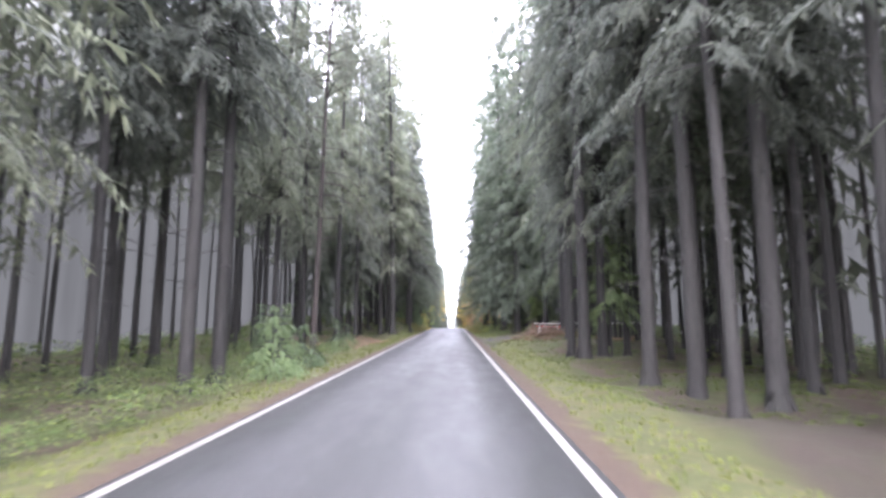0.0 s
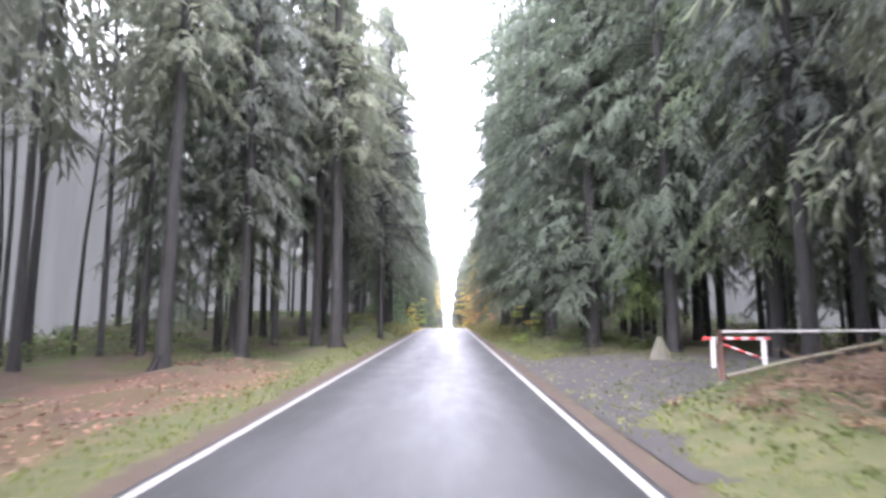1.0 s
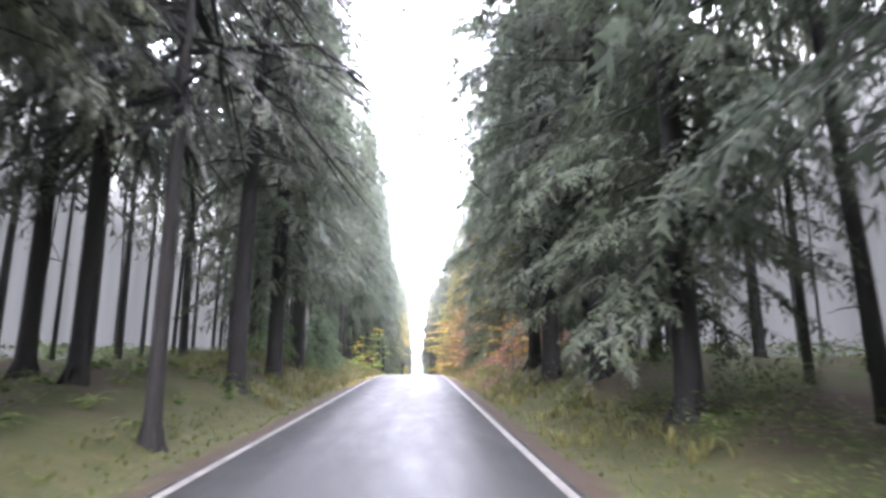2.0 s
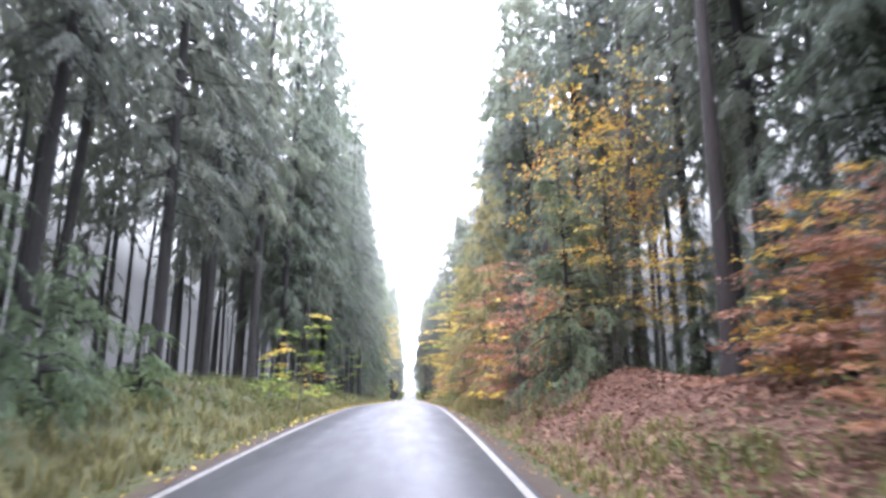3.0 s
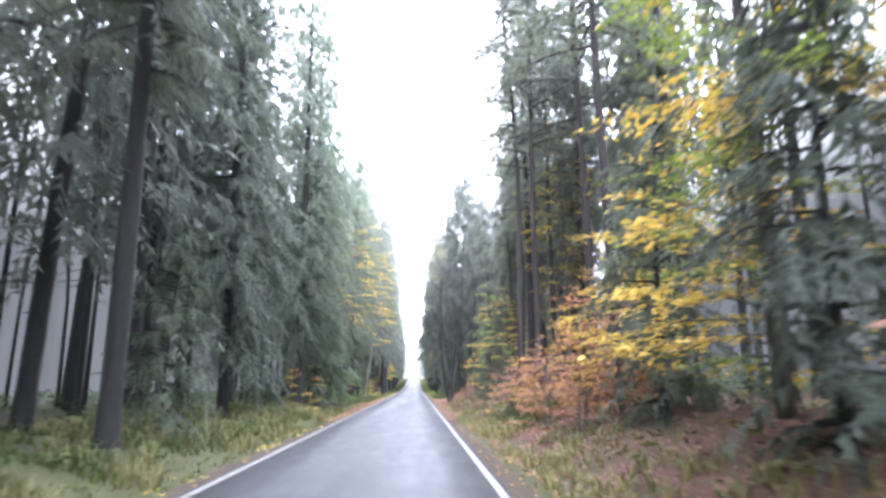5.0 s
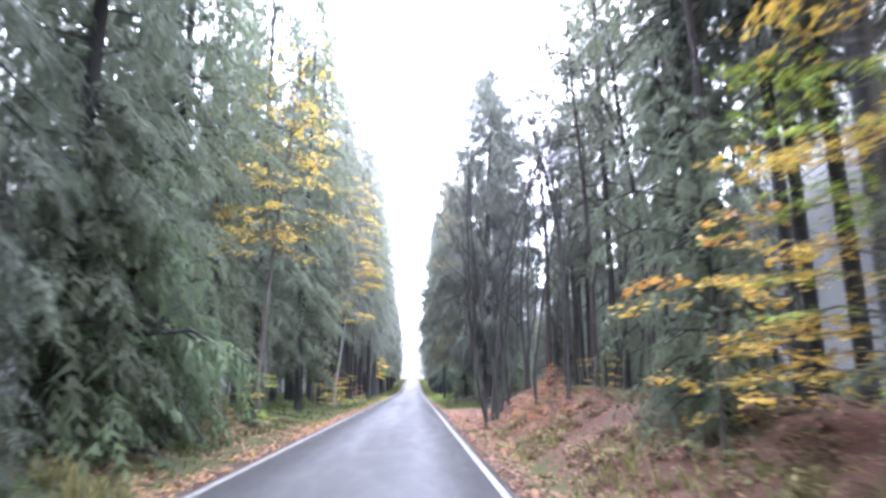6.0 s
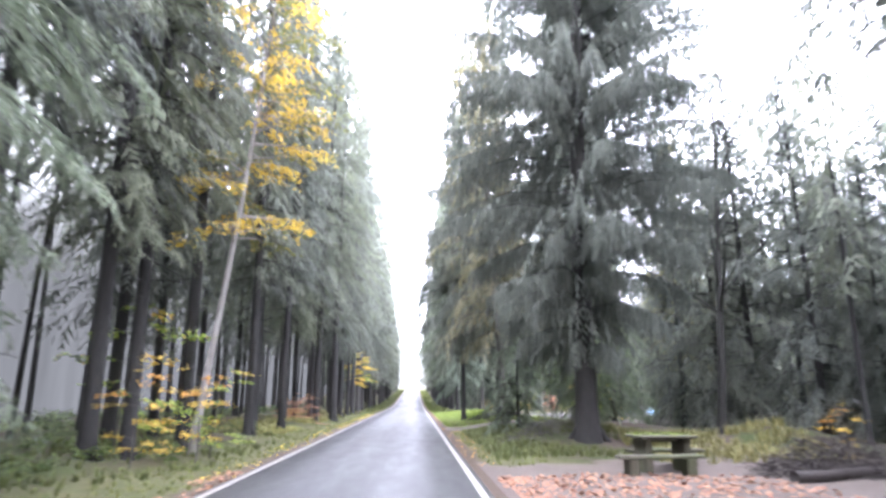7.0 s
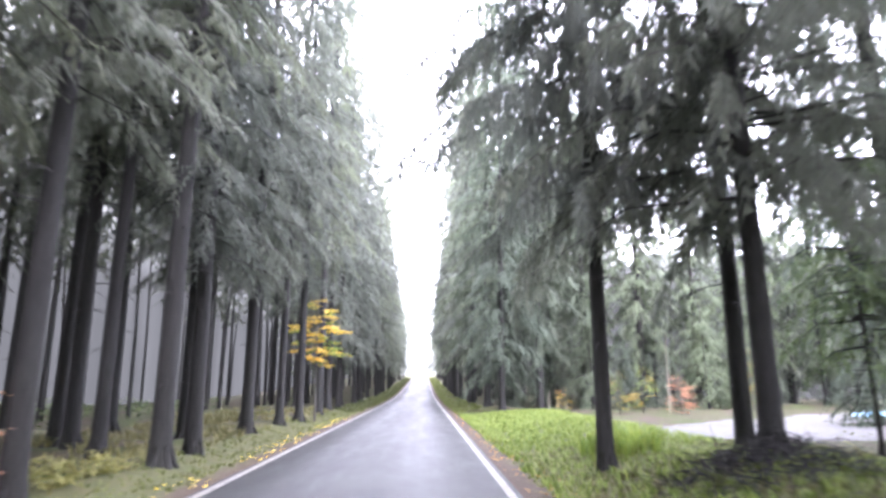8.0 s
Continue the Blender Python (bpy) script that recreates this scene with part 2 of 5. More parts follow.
WOOD_DARK = bark("dark_mossy_wood", (0.03, 0.026, 0.02), (0.1, 0.088, 0.068), (0.07, 0.1, 0.035), 0.6)
WOOD_OLD = bark("weathered_wood", (0.1, 0.09, 0.075), (0.3, 0.27, 0.22), (0.13, 0.17, 0.06), 0.6)
POST_BROWN = build_dirt("rusty_brown_paint", (0.09, 0.05, 0.04), (0.19, 0.11, 0.085))
STONE = bark("lichened_stone", (0.05, 0.044, 0.036), (0.13, 0.12, 0.1), (0.075, 0.09, 0.045), 0.6)
BRACKEN = foliage("dead_bracken", (0.075, 0.05, 0.032), (0.125, 0.082, 0.052), (0.19, 0.125, 0.08), 0.2, 0.3)
MOSS = foliage("moss_cushion", (0.07, 0.1, 0.02), (0.13, 0.17, 0.03), (0.22, 0.26, 0.04), 0.1, 0.3)


def build_plain(name, colour, dirt, rough=0.5):
    m = Mat(name)
    n = m.noise(5, 5, 0.65)
    c = m.mix(m.ramp(n, (0.42, (0, 0, 0)), (0.72, (0.7, 0.7, 0.7))), colour, dirt)
    m.bump(m.noise(60, 2), 0.15, 0.003)
    return m.done(c, rough, 0.4)


WHITE_PAINT = build_plain("white_gloss_paint", (0.55, 0.54, 0.52), (0.3, 0.29, 0.26))
RED_PAINT = build_plain("red_gloss_paint", (0.52, 0.05, 0.045), (0.3, 0.08, 0.07))
BLUE_SHEET = build_plain("blue_plastic_sheet", (0.22, 0.5, 0.75), (0.6, 0.68, 0.72), 0.35)


def build_mist_glow(name, glow, high):
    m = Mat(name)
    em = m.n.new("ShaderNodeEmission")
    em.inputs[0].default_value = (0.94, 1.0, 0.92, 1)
    # haze painted as emission: dim between the trunks, brighter with height like the sky
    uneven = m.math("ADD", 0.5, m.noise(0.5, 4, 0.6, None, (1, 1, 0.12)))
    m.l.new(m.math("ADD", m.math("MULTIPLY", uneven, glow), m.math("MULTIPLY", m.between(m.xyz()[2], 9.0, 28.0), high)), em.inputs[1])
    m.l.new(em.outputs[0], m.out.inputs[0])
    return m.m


MIST_GLOW = build_mist_glow("pale_mist_glow", 0.016, 0.4)
MIST_GLOW_BRIGHT = build_mist_glow("bright_mist_glow", 0.1, 0.4)


# ---------------------------------------------------------------- mesh helpers
class Shape:
    """Collects corners and faces of one mesh."""

    def __init__(self):
        self.v, self.f = [], []

    def face(self, *pts):
        i = len(self.v)
        self.v.extend(tuple(p) for p in pts)
        self.f.append(tuple(range(i, i + len(pts))))

    def tube(self, pts, radii, n=7, cap=True):
        rings = []
        for k, p in enumerate(pts):
            a, b = pts[max(0, k - 1)], pts[min(len(pts) - 1, k + 1)]
            d = (b - a).normalized()
            s = d.cross(Vector((0, 0, 1)) if abs(d.z) < 0.9 else Vector((1, 0, 0))).normalized()
            u = s.cross(d)
            i = len(self.v)
            for j in range(n):
                t = 2 * math.pi * j / n
                self.v.append(tuple(p + radii[k] * (math.cos(t) * s + math.sin(t) * u)))
            rings.append(i)
        for a, b in zip(rings, rings[1:]):
            for j in range(n):
                self.f.append((a + j, a + (j + 1) % n, b + (j + 1) % n, b + j))
        if cap:
            self.f.append(tuple(rings[0] + j for j in range(n)))
            self.f.append(tuple(rings[-1] + j for j in reversed(range(n))))

    def box(self, m, sx, sy, sz, bevel=0.0):
        bm = bmesh.new()
        bmesh.ops.create_cube(bm, size=1, matrix=Matrix.Diagonal((sx, sy, sz, 1)))
        if bevel:
            bmesh.ops.bevel(bm, geom=bm.edges[:], offset=bevel, segments=1, affect="EDGES")
        i = len(self.v)
        self.v.extend(tuple(m @ w.co) for w in bm.verts)
        bm.verts.index_update()
        self.f.extend(tuple(i + w.index for w in f.verts) for f in bm.faces)
        bm.free()

    def mesh(self, name, material, smooth=False):
        me = bpy.data.meshes.new(name)
        me.from_pydata(self.v, [], self.f)
        me.materials.append(material)
        if smooth:
            me.polygons.foreach_set("use_smooth", [True] * len(me.polygons))
        me.update()
        return me


def thing(name, label, category, group="", kind=""):
    ob = new(name)
    ob.empty_display_size = 0.3
    return tagged(ob, label, category, group, kind)


def part(name, shape, material, parent, label="", smooth=False, kind=""):
    ob = new(name, shape.mesh(name, material, smooth))
    ob.parent = parent
    tagged(ob, kind=kind)
    if label:
        tagged(ob, label)
    return ob


def whole(name, shape, material, label, category, group="", kind="", smooth=False):
    return tagged(new(name, shape.mesh(name, material, smooth)), label, category, group, kind)


def smooth_step(a, b, v):
    t = min(1.0, max(0.0, (v - a) / (b - a)))
    return t * t * (3 - 2 * t)


def along(y, stops):
    """A value that glides through (y, value) stops."""
    if y <= stops[0][0]:
        return stops[0][1]
    for (a, va), (b, vb) in zip(stops, stops[1:]):
        if y <= b:
            return va + (vb - va) * smooth_step(a, b, y)
    return stops[-1][1]


# heights of the ground beside the road
BANK_LEFT = [(0, -0.45), (36, -0.25), (55, 0.05), (76, 1.15), (128, 1.05), (150, 0.5), (190, 0.3), (215, 0.15), (260, 0.15)]
BANK_RIGHT = [(0, -0.4), (27, -0.2), (34, 0.25), (48, 0.25), (62, 0.35), (82, 1.35), (130, 1.3), (160, 1.1), (194, 1.25), (200, 0.05), (212, 0.0), (218, 0.25), (240, 0.2), (280, 0.2)]
# low mounds: x, y, radius, height
MOUNDS = [(5.9, 233.2, 1.5, 0.35), (7.0, 35.6, 2.2, 0.45), (6.1, 216.8, 1.9, 0.4), (11.5, 214.0, 1.8, 0.7), (8.6, 221.0, 2.5, 0.35)]


def ground_z(x, y):
    z = road_z(y)
    side = abs(x)
    if side < 2.6:
        return z - 0.05
    h = along(y, BANK_LEFT if x < 0 else BANK_RIGHT)
    rise = smooth_step(2.9, 6.0, side)
    far = smooth_step(10.0, 60.0, side)
    rough = noise.noise((x * 0.35, y * 0.35, 1.7)) * 0.22 + noise.noise((x * 1.1, y * 1.1, 4.0)) * 0.09
    ditch = -0.12 * math.exp(-((side - 3.4) / 0.5) ** 2)
    mound = sum(mh * math.exp(-((x - mx) ** 2 + (y - my) ** 2) / (mr * mr)) for mx, my, mr, mh in MOUNDS if abs(y - my) < 9)
    calm = 0.25 if x > 0 and (37 < y < 50 or 199 < y < 262) else 1.0
    return z - 0.05 + ditch * (1 if h > 0.4 else 0.3) + h * rise + mound + calm * rough * smooth_step(2.7, 4.5, side) * (0.5 + rise) + 0.6 * far * noise.noise((x * 0.05, y * 0.05, 0))


def sheet(xs, ys, zf):
    s = Shape()
    s.v = [(x, y, zf(x, y)) for y in ys for x in xs]
    n = len(xs)
    s.f = [(j * n + i, j * n + i + 1, (j + 1) * n + i + 1, (j + 1) * n + i) for j in range(len(ys) - 1) for i in range(n - 1)]
    return s


def steps(*spans):
    out = []
    for a, b, d in spans:
        k = max(1, round((b - a) / d))
        out += [a + (b - a) * i / k for i in range(k)]
    return out + [spans[-1][1]]


# ---------------------------------------------------------------- ground and road
gx = steps((-900, -60, 140), (-60, -16, 4), (-16, -6.5, 0.8), (-6.5, -2.6, 0.3), (-2.6, 2.6, 1.3), (2.6, 6.5, 0.3), (6.5, 16, 0.8), (16, 60, 4), (60, 900, 140))
gy = steps((-300, -20, 40), (-20, 245, 0.6), (245, 420, 3), (420, 1500, 90))
whole("ground", sheet(gx, gy, ground_z), GROUND, "forest floor with moss, needles, grass verge and fallen leaves", "ground", kind="structure", smooth=True)
ry = steps((-60, 420, 2.0))
whole("road", sheet([-2.36, -2.32, -1.2, 0, 1.2, 2.32, 2.36], ry, lambda x, y: road_z(y) + 0.012 - 0.016 * (x / 2.5) ** 2 - (0.07 if abs(x) > 2.34 else 0)), ASPHALT, "narrow wet grey asphalt forest road", "road", kind="structure", smooth=True)


def edge_line(x, y0, y1):
    s = Shape()
    ys = steps((y0, y1, 2.0))
    for a, b in zip(ys, ys[1:]):
        za, zb = road_z(a) + 0.004, road_z(b) + 0.004
        s.face((x - 0.062, a, za), (x + 0.062, a, za), (x + 0.062, b, zb), (x - 0.062, b, zb))
    return whole("edge_line", s, PAINT, "worn white painted line along the asphalt edge", "road marking", "edge lines", "structure")


edge_line(-HALF, -60, 420)
edge_line(HALF, -60, 420)


def patch(name, material, label, xs, ys, inside, lift=0.02):
    """A sheet laid on the ground, kept where inside(x, y) holds."""
    full = sheet(xs, ys, lambda x, y: ground_z(x, y) + lift)
    s = Shape()
    keep = {}
    for f in full.f:
        cx, cy = sum(full.v[i][0] for i in f) / 4, sum(full.v[i][1] for i in f) / 4
        if inside(cx, cy):
            for i in f:
                if i not in keep:
                    keep[i] = len(s.v)
                    s.v.append(full.v[i])
            s.f.append(tuple(keep[i] for i in f))
    count = [0] * len(s.v)
    for f in s.f:
        for i in f:
            count[i] += 1
    # the rim sinks into the soil
    s.v = [(v[0], v[1], v[2] - (0.06 if n < 4 and v[0] > 3.0 else 0.0)) for v, n in zip(s.v, count)]
    return whole(name, s, material, label, "ground", kind="structure", smooth=True)


def ragged(x, y, a=0.35):
    return a * noise.noise((x * 0.9, y * 0.9, 7.7))


# forest track that leaves the road, the resting place and the turnout
patch("forest_track", TRACK, "dark wet gravel forest track leaving the road", steps((2.3, 14, 0.13)), steps((33, 56, 0.15)),
      lambda x, y: x > 2.64 and (37.0 + 1.1 * (x - 2.6) < y + ragged(x, y, 0.8) < 49.5 - 0.25 * (x - 2.6) or (x < 3.3 + ragged(x, y) and 34 < y < 55)))
patch("resting_place", DIRT, "bare brown dirt clearing with fallen leaves", steps((2.3, 14.5, 0.25)), steps((197, 217, 0.3)),
      lambda x, y: x > 2.64 and 200.2 + 0.12 * x < y + ragged(x, y, 0.9) < 212.6 - 0.25 * max(0, 6 - x))
patch("turnout", DIRT, "bare brown earth turnout beside the road", steps((2.3, 16, 0.25)), steps((222, 236, 0.3)),
      lambda x, y: x > 2.64 and 226.2 + 0.25 * x < y + ragged(x, y, 0.8) < 229.6 + 0.36 * (x - 2.6))
patch("gravel_lot", LOT, "pale grey gravel parking area among trees", steps((6, 40, 0.8)), steps((236, 275, 0.8)),
      lambda x, y: x > 7.2 and 239.5 - 0.12 * (x - 7) < y + ragged(x, y, 1.0) < 246 + 0.75 * (x - 7.2) and y < 262)


# ---------------------------------------------------------------- trees
def frond(s, base, way, length, width, rng, teeth=4, sag=0.35):
    """A flat spray of needles or twigs: a bent spine with pointed teeth on both sides."""
    way = way.normalized()
    across = way.cross(Vector((rng.uniform(-0.5, 0.5), rng.uniform(-0.5, 0.5), 1))).normalized()
    p = Vector(base)
    step = length / teeth
    for k in range(teeth):
        q = p + way * step
        w = width * (1 - 0.7 * k / teeth) * rng.uniform(0.7, 1.25)
        low = Vector((0, 0, -0.45 * w))
        tip = way * step * rng.uniform(0.8, 1.6) + low + Vector((rng.gauss(0, 0.22), rng.gauss(0, 0.22), rng.gauss(0, 0.22))) * w
        s.face(p, p.lerp(q, 0.62), p + across * w + tip)
        s.face(p.lerp(q, 0.2), p - across * w * rng.uniform(0.7, 1.2) + tip * rng.uniform(0.7, 1.1), p.lerp(q, 0.8))
        way = (way + Vector((0, 0, -sag * 0.4))).normalized()
        p = q


def limb_path(base, ang, length, rise, sag, k=4):
    out = []
    for i in range(k + 1):
        t = i / k
        out.append(base + Vector((math.cos(ang) * length * t, math.sin(ang) * length * t, length * (rise * t - sag * t * t))))
    return out


def spruce_meshes(seed, height, crown_from, radius, trunk_r, fine=1.0, lean=0.0, flare=True, bare=0.0, taper=0.7, thick=1.0):
    """Meshes of one spruce: trunk with root flare, limbs and dead twigs, and the drooping crown."""
    rng = random.Random(seed)
    tr, bough, crown = Shape(), Shape(), Shape()
    bend = (rng.uniform(-1, 1) * lean, rng.uniform(-1, 1) * lean)
    sides = 9 if flare else 6

    def axis(z):
        t = z / height
        return Vector((bend[0] * t * t * 3, bend[1] * t * t * 3, z))

    zs = [-0.4, 0.05, 0.35, 1.0, 3, 6, 10, 15, 20, height * 0.9, height] if flare else [-0.4, 0.4, 5, 14, height]
    zs = sorted(z for z in set(zs) if z <= height)
    rad = [trunk_r * (1.4 if z < 0 else 1.25 if z < 0.2 else 1.08 if z < 0.6 else 1.0 - 0.93 * (z / height) ** 1.1) for z in zs]
    tr.tube([axis(z) for z in zs], rad, sides)
    for k in range(5 if flare else 0):
        a = rng.uniform(0, 6.28)
        d = Vector((math.cos(a), math.sin(a), 0))
        tr.tube([d * trunk_r * 0.7 + Vector((0, 0, 0.4)), d * trunk_r * 1.45 + Vector((0, 0, 0.02)), d * trunk_r * 2.4 + Vector((0, 0, -0.25))], [trunk_r * 0.33, trunk_r * 0.26, 0.03], 5)
    z = 1.6
    while z < crown_from + 2 and flare:
        for k in range(rng.choice((0, 1, 1, 2))):
            a = rng.uniform(0, 6.28)
            ln = rng.uniform(0.3, 1.7) * (0.6 if z < 3 else 1.0)
            pts = limb_path(axis(z), a, ln, rng.uniform(-0.1, 0.25), 0.35, 3)
            bough.tube(pts, [0.022, 0.017, 0.011, 0.004], 3, False)
            if ln > 0.9:
                bough.tube(limb_path(pts[1], a + rng.choice((-0.7, 0.7)), ln * 0.45, 0.05, 0.3, 2), [0.01, 0.007, 0.003], 3, False)
        z += rng.uniform(0.35, 0.8)
    top = height - 0.3
    # inner hanging sprays close the crown round the trunk
    z = crown_from + 0.3
    while z < top - 0.6:
        t = (z - crown_from) / (top - crown_from)
        reach = radius * (1 - t) ** taper * min(1.0, (0.75 if thick < 2 else 0.42) + t * (2.0 if thick < 2 else 3.4)) + 0.3
        few = 1.0 if z < 9 else 0.7 if z < 16 else 0.45
        for j in range(round((6 if flare else 4) * few * thick * (1.8 if thick > 2 else 1.0)) if bare == 0 else 0):
            a = rng.uniform(0, 6.28)
            d = Vector((math.cos(a), math.sin(a), 0))
            frond(crown, axis(z + rng.uniform(-0.3, 0.3)) + d * reach * rng.uniform(0.08, 0.6 if thick > 2 else 0.35), d + Vector((0, 0, rng.uniform(-1.6, -0.5))), min(1.35, 0.35 * reach + 0.5) * (1.0 if flare else 1.3) / few ** 0.3, min(0.15 if thick > 2 else 0.3, 0.14 * reach + 0.12) * (1.0 if flare else 1.4) / few ** 0.6, rng, (4 if z < 9 else 3 if z < 16 else 2) if flare else 2)
        z += rng.uniform(0.6, 0.85) if flare else 0.9
    z = crown_from
    while z < top:
        t = (z - crown_from) / (top - crown_from)
        reach = radius * (1 - t) ** taper * min(1.0, (0.75 if thick < 2 else 0.42) + t * (2.0 if thick < 2 else 3.4)) + 0.3
        # the lower crown, seen from close by, has the finest sprays
        f2 = fine * (1.25 if z < 8 else 0.8 if z < 15 else 0.33) if flare and height > 9 else fine
        teeth = 4 if f2 > 0.9 else 3 if f2 > 0.3 else 2
        for k in range(rng.choice((4, 5, 5, 6)) if reach > 0.8 else 4):
            a = rng.uniform(0, 6.28)
            ln = reach * (rng.uniform(0.8, 1.06) if thick > 2 else rng.uniform(0.5, 1.3) if z > 7 and reach > 0.9 else rng.uniform(0.62, 1.12))
            sag = 0.55 - 0.35 * t
            pts = limb_path(axis(z + rng.uniform(-0.2, 0.2)), a, ln, 0.22 + 0.5 * t, sag * 0.75 if thick > 2 else sag + (0.05 if thick > 1.2 else 0.2))
            if flare and f2 > 0.6:
                bough.tube(pts[::2], [0.055, 0.038, 0.014] if bare else [0.035, 0.02, 0.005], 3, False)
            if bare:
                for j in range(7):
                    i = rng.choice((1, 2, 3))
                    bough.tube(limb_path(pts[i], a + rng.uniform(-1.1, 1.1), rng.uniform(0.5, 1.2), -0.2, 0.5, 2), [0.016, 0.012, 0.006], 3, False)
            n = max(2, round(ln * 8.0 * f2 * thick))
            for j in range(n):
                if rng.random() < bare:
                    continue
                u = 0.15 + 0.85 * (j + rng.random()) / n
                i = min(3, int(u * 4))
                p = pts[i].lerp(pts[i + 1], u * 4 - i)
                out = a + rng.choice((-1, 1)) * rng.uniform(0.35, 1.25)
                way = Vector((math.cos(out), math.sin(out), rng.uniform(-5.0, -1.6) if thick > 1.2 else rng.uniform(-1.9, -0.3)))
                frond(crown, p, way, (1.35 if thick > 2 else 1.15 if thick > 1.2 else 1.0) * rng.uniform(0.5, 1.0) * (0.65 + 0.3 * ln / radius) / f2 ** 0.4, rng.uniform(0.09, 0.16) / f2 ** 0.5, rng, teeth)
            if bare == 0:
                frond(crown, pts[-2], pts[-1] - pts[-2], ln * 0.22 + 0.25, 0.2 / f2 ** 0.5, rng, teeth + 1)
        z += rng.uniform(0.42, 0.62) * (1.15 - 0.3 * t) / f2 ** 0.45
    return tr, bough, crown


def conifer(name, seed, height, crown_from, radius, trunk_r, label, needle=None, fine=1.0, lean=0.3, group="forest spruces", wood=None, bare=0.0, taper=0.7, thick=1.0):
    ob = thing(name, label, "tree", group)
    tr, bough, crown = spruce_meshes(seed, height, crown_from, radius, trunk_r, fine, lean, True, bare, taper, thick)
    part("trunk", tr, wood or BARK_SPRUCE, ob, smooth=True)
    part("branchwork", bough, wood or BARK_SPRUCE, ob, kind="stuff")
    part("crown", crown, needle or NEEDLE, ob, kind="stuff")
    return ob


def pine(name, seed, height, crown_from, trunk_r, label, group="forest pines"):
    """A tall pine: long bare trunk, crooked limbs, needle clumps near the top."""
    rng = random.Random(seed)
    ob = thing(name, label, "tree", group)
    tr, bough, crown = Shape(), Shape(), Shape()
    b = rng.uniform(-0.5, 0.5)

    def axis(z):
        return Vector((b * (z / height) ** 2, 0.4 * math.sin(z * 0.25 + seed) * z / height, z))

    zs = [-0.4, 0.1, 0.5, 2, 4, 7, 10, 13, 16, height * 0.93, height]
    zs = sorted(z for z in set(zs) if z <= height)
    tr.tube([axis(z) for z in zs], [trunk_r * (1.5 if z < 0.2 else 1.12 if z < 1 else 1 - 0.8 * z / height) for z in zs], 9)
    z = 3.0
    while z < height - 0.5:
        live = z > crown_from
        for k in range(rng.choice((1, 2, 3)) if live else rng.choice((0, 0, 1, 1))):
            a = rng.uniform(0, 6.28)
            t = (z - crown_from) / (height - crown_from)
            ln = rng.uniform(1.4, 2.8) * (1.15 - 0.6 * t) if live else rng.uniform(0.4, 2.0)
            pts = limb_path(axis(z), a, ln, rng.uniform(0.0, 0.45), 0.25 if live else 0.4)
            bough.tube(pts, [0.05, 0.04, 0.03, 0.02, 0.008] if live else [0.025, 0.02, 0.015, 0.01, 0.004], 4, False)
            if live:
                for i in (2, 3, 4, 4):
                    c = pts[i] + Vector((rng.uniform(-0.3, 0.3), rng.uniform(-0.3, 0.3), rng.uniform(0, 0.25)))
                    for j in range(13):
                        d = Vector((rng.gauss(0, 1), rng.gauss(0, 1), rng.gauss(0.15, 0.55)))
                        frond(crown, c + d * 0.16, d, rng.uniform(0.3, 0.6), 0.12, rng, 2, 0.1)
        z += rng.uniform(0.35, 0.7) if live else rng.uniform(0.5, 1.1)
    part("trunk", tr, BARK_PINE, ob, smooth=True)
    part("branchwork", bough, BARK_PINE, ob, kind="stuff")
    part("crown", crown, NEEDLE_PINE, ob, kind="stuff")
    return ob


def leaf(s, p, way, size, rng):
    """One pointed leaf, folded a little along its rib."""
    way = way.normalized()
    side = way.cross(Vector((rng.uniform(-0.5, 0.5), rng.uniform(-0.5, 0.5), 1))).normalized()
    tip = p + way * size
    mid = p + way * size * 0.45 + Vector((0, 0, -0.08 * size))
    s.face(p, mid + side * size * 0.34, tip, mid - side * size * 0.34)


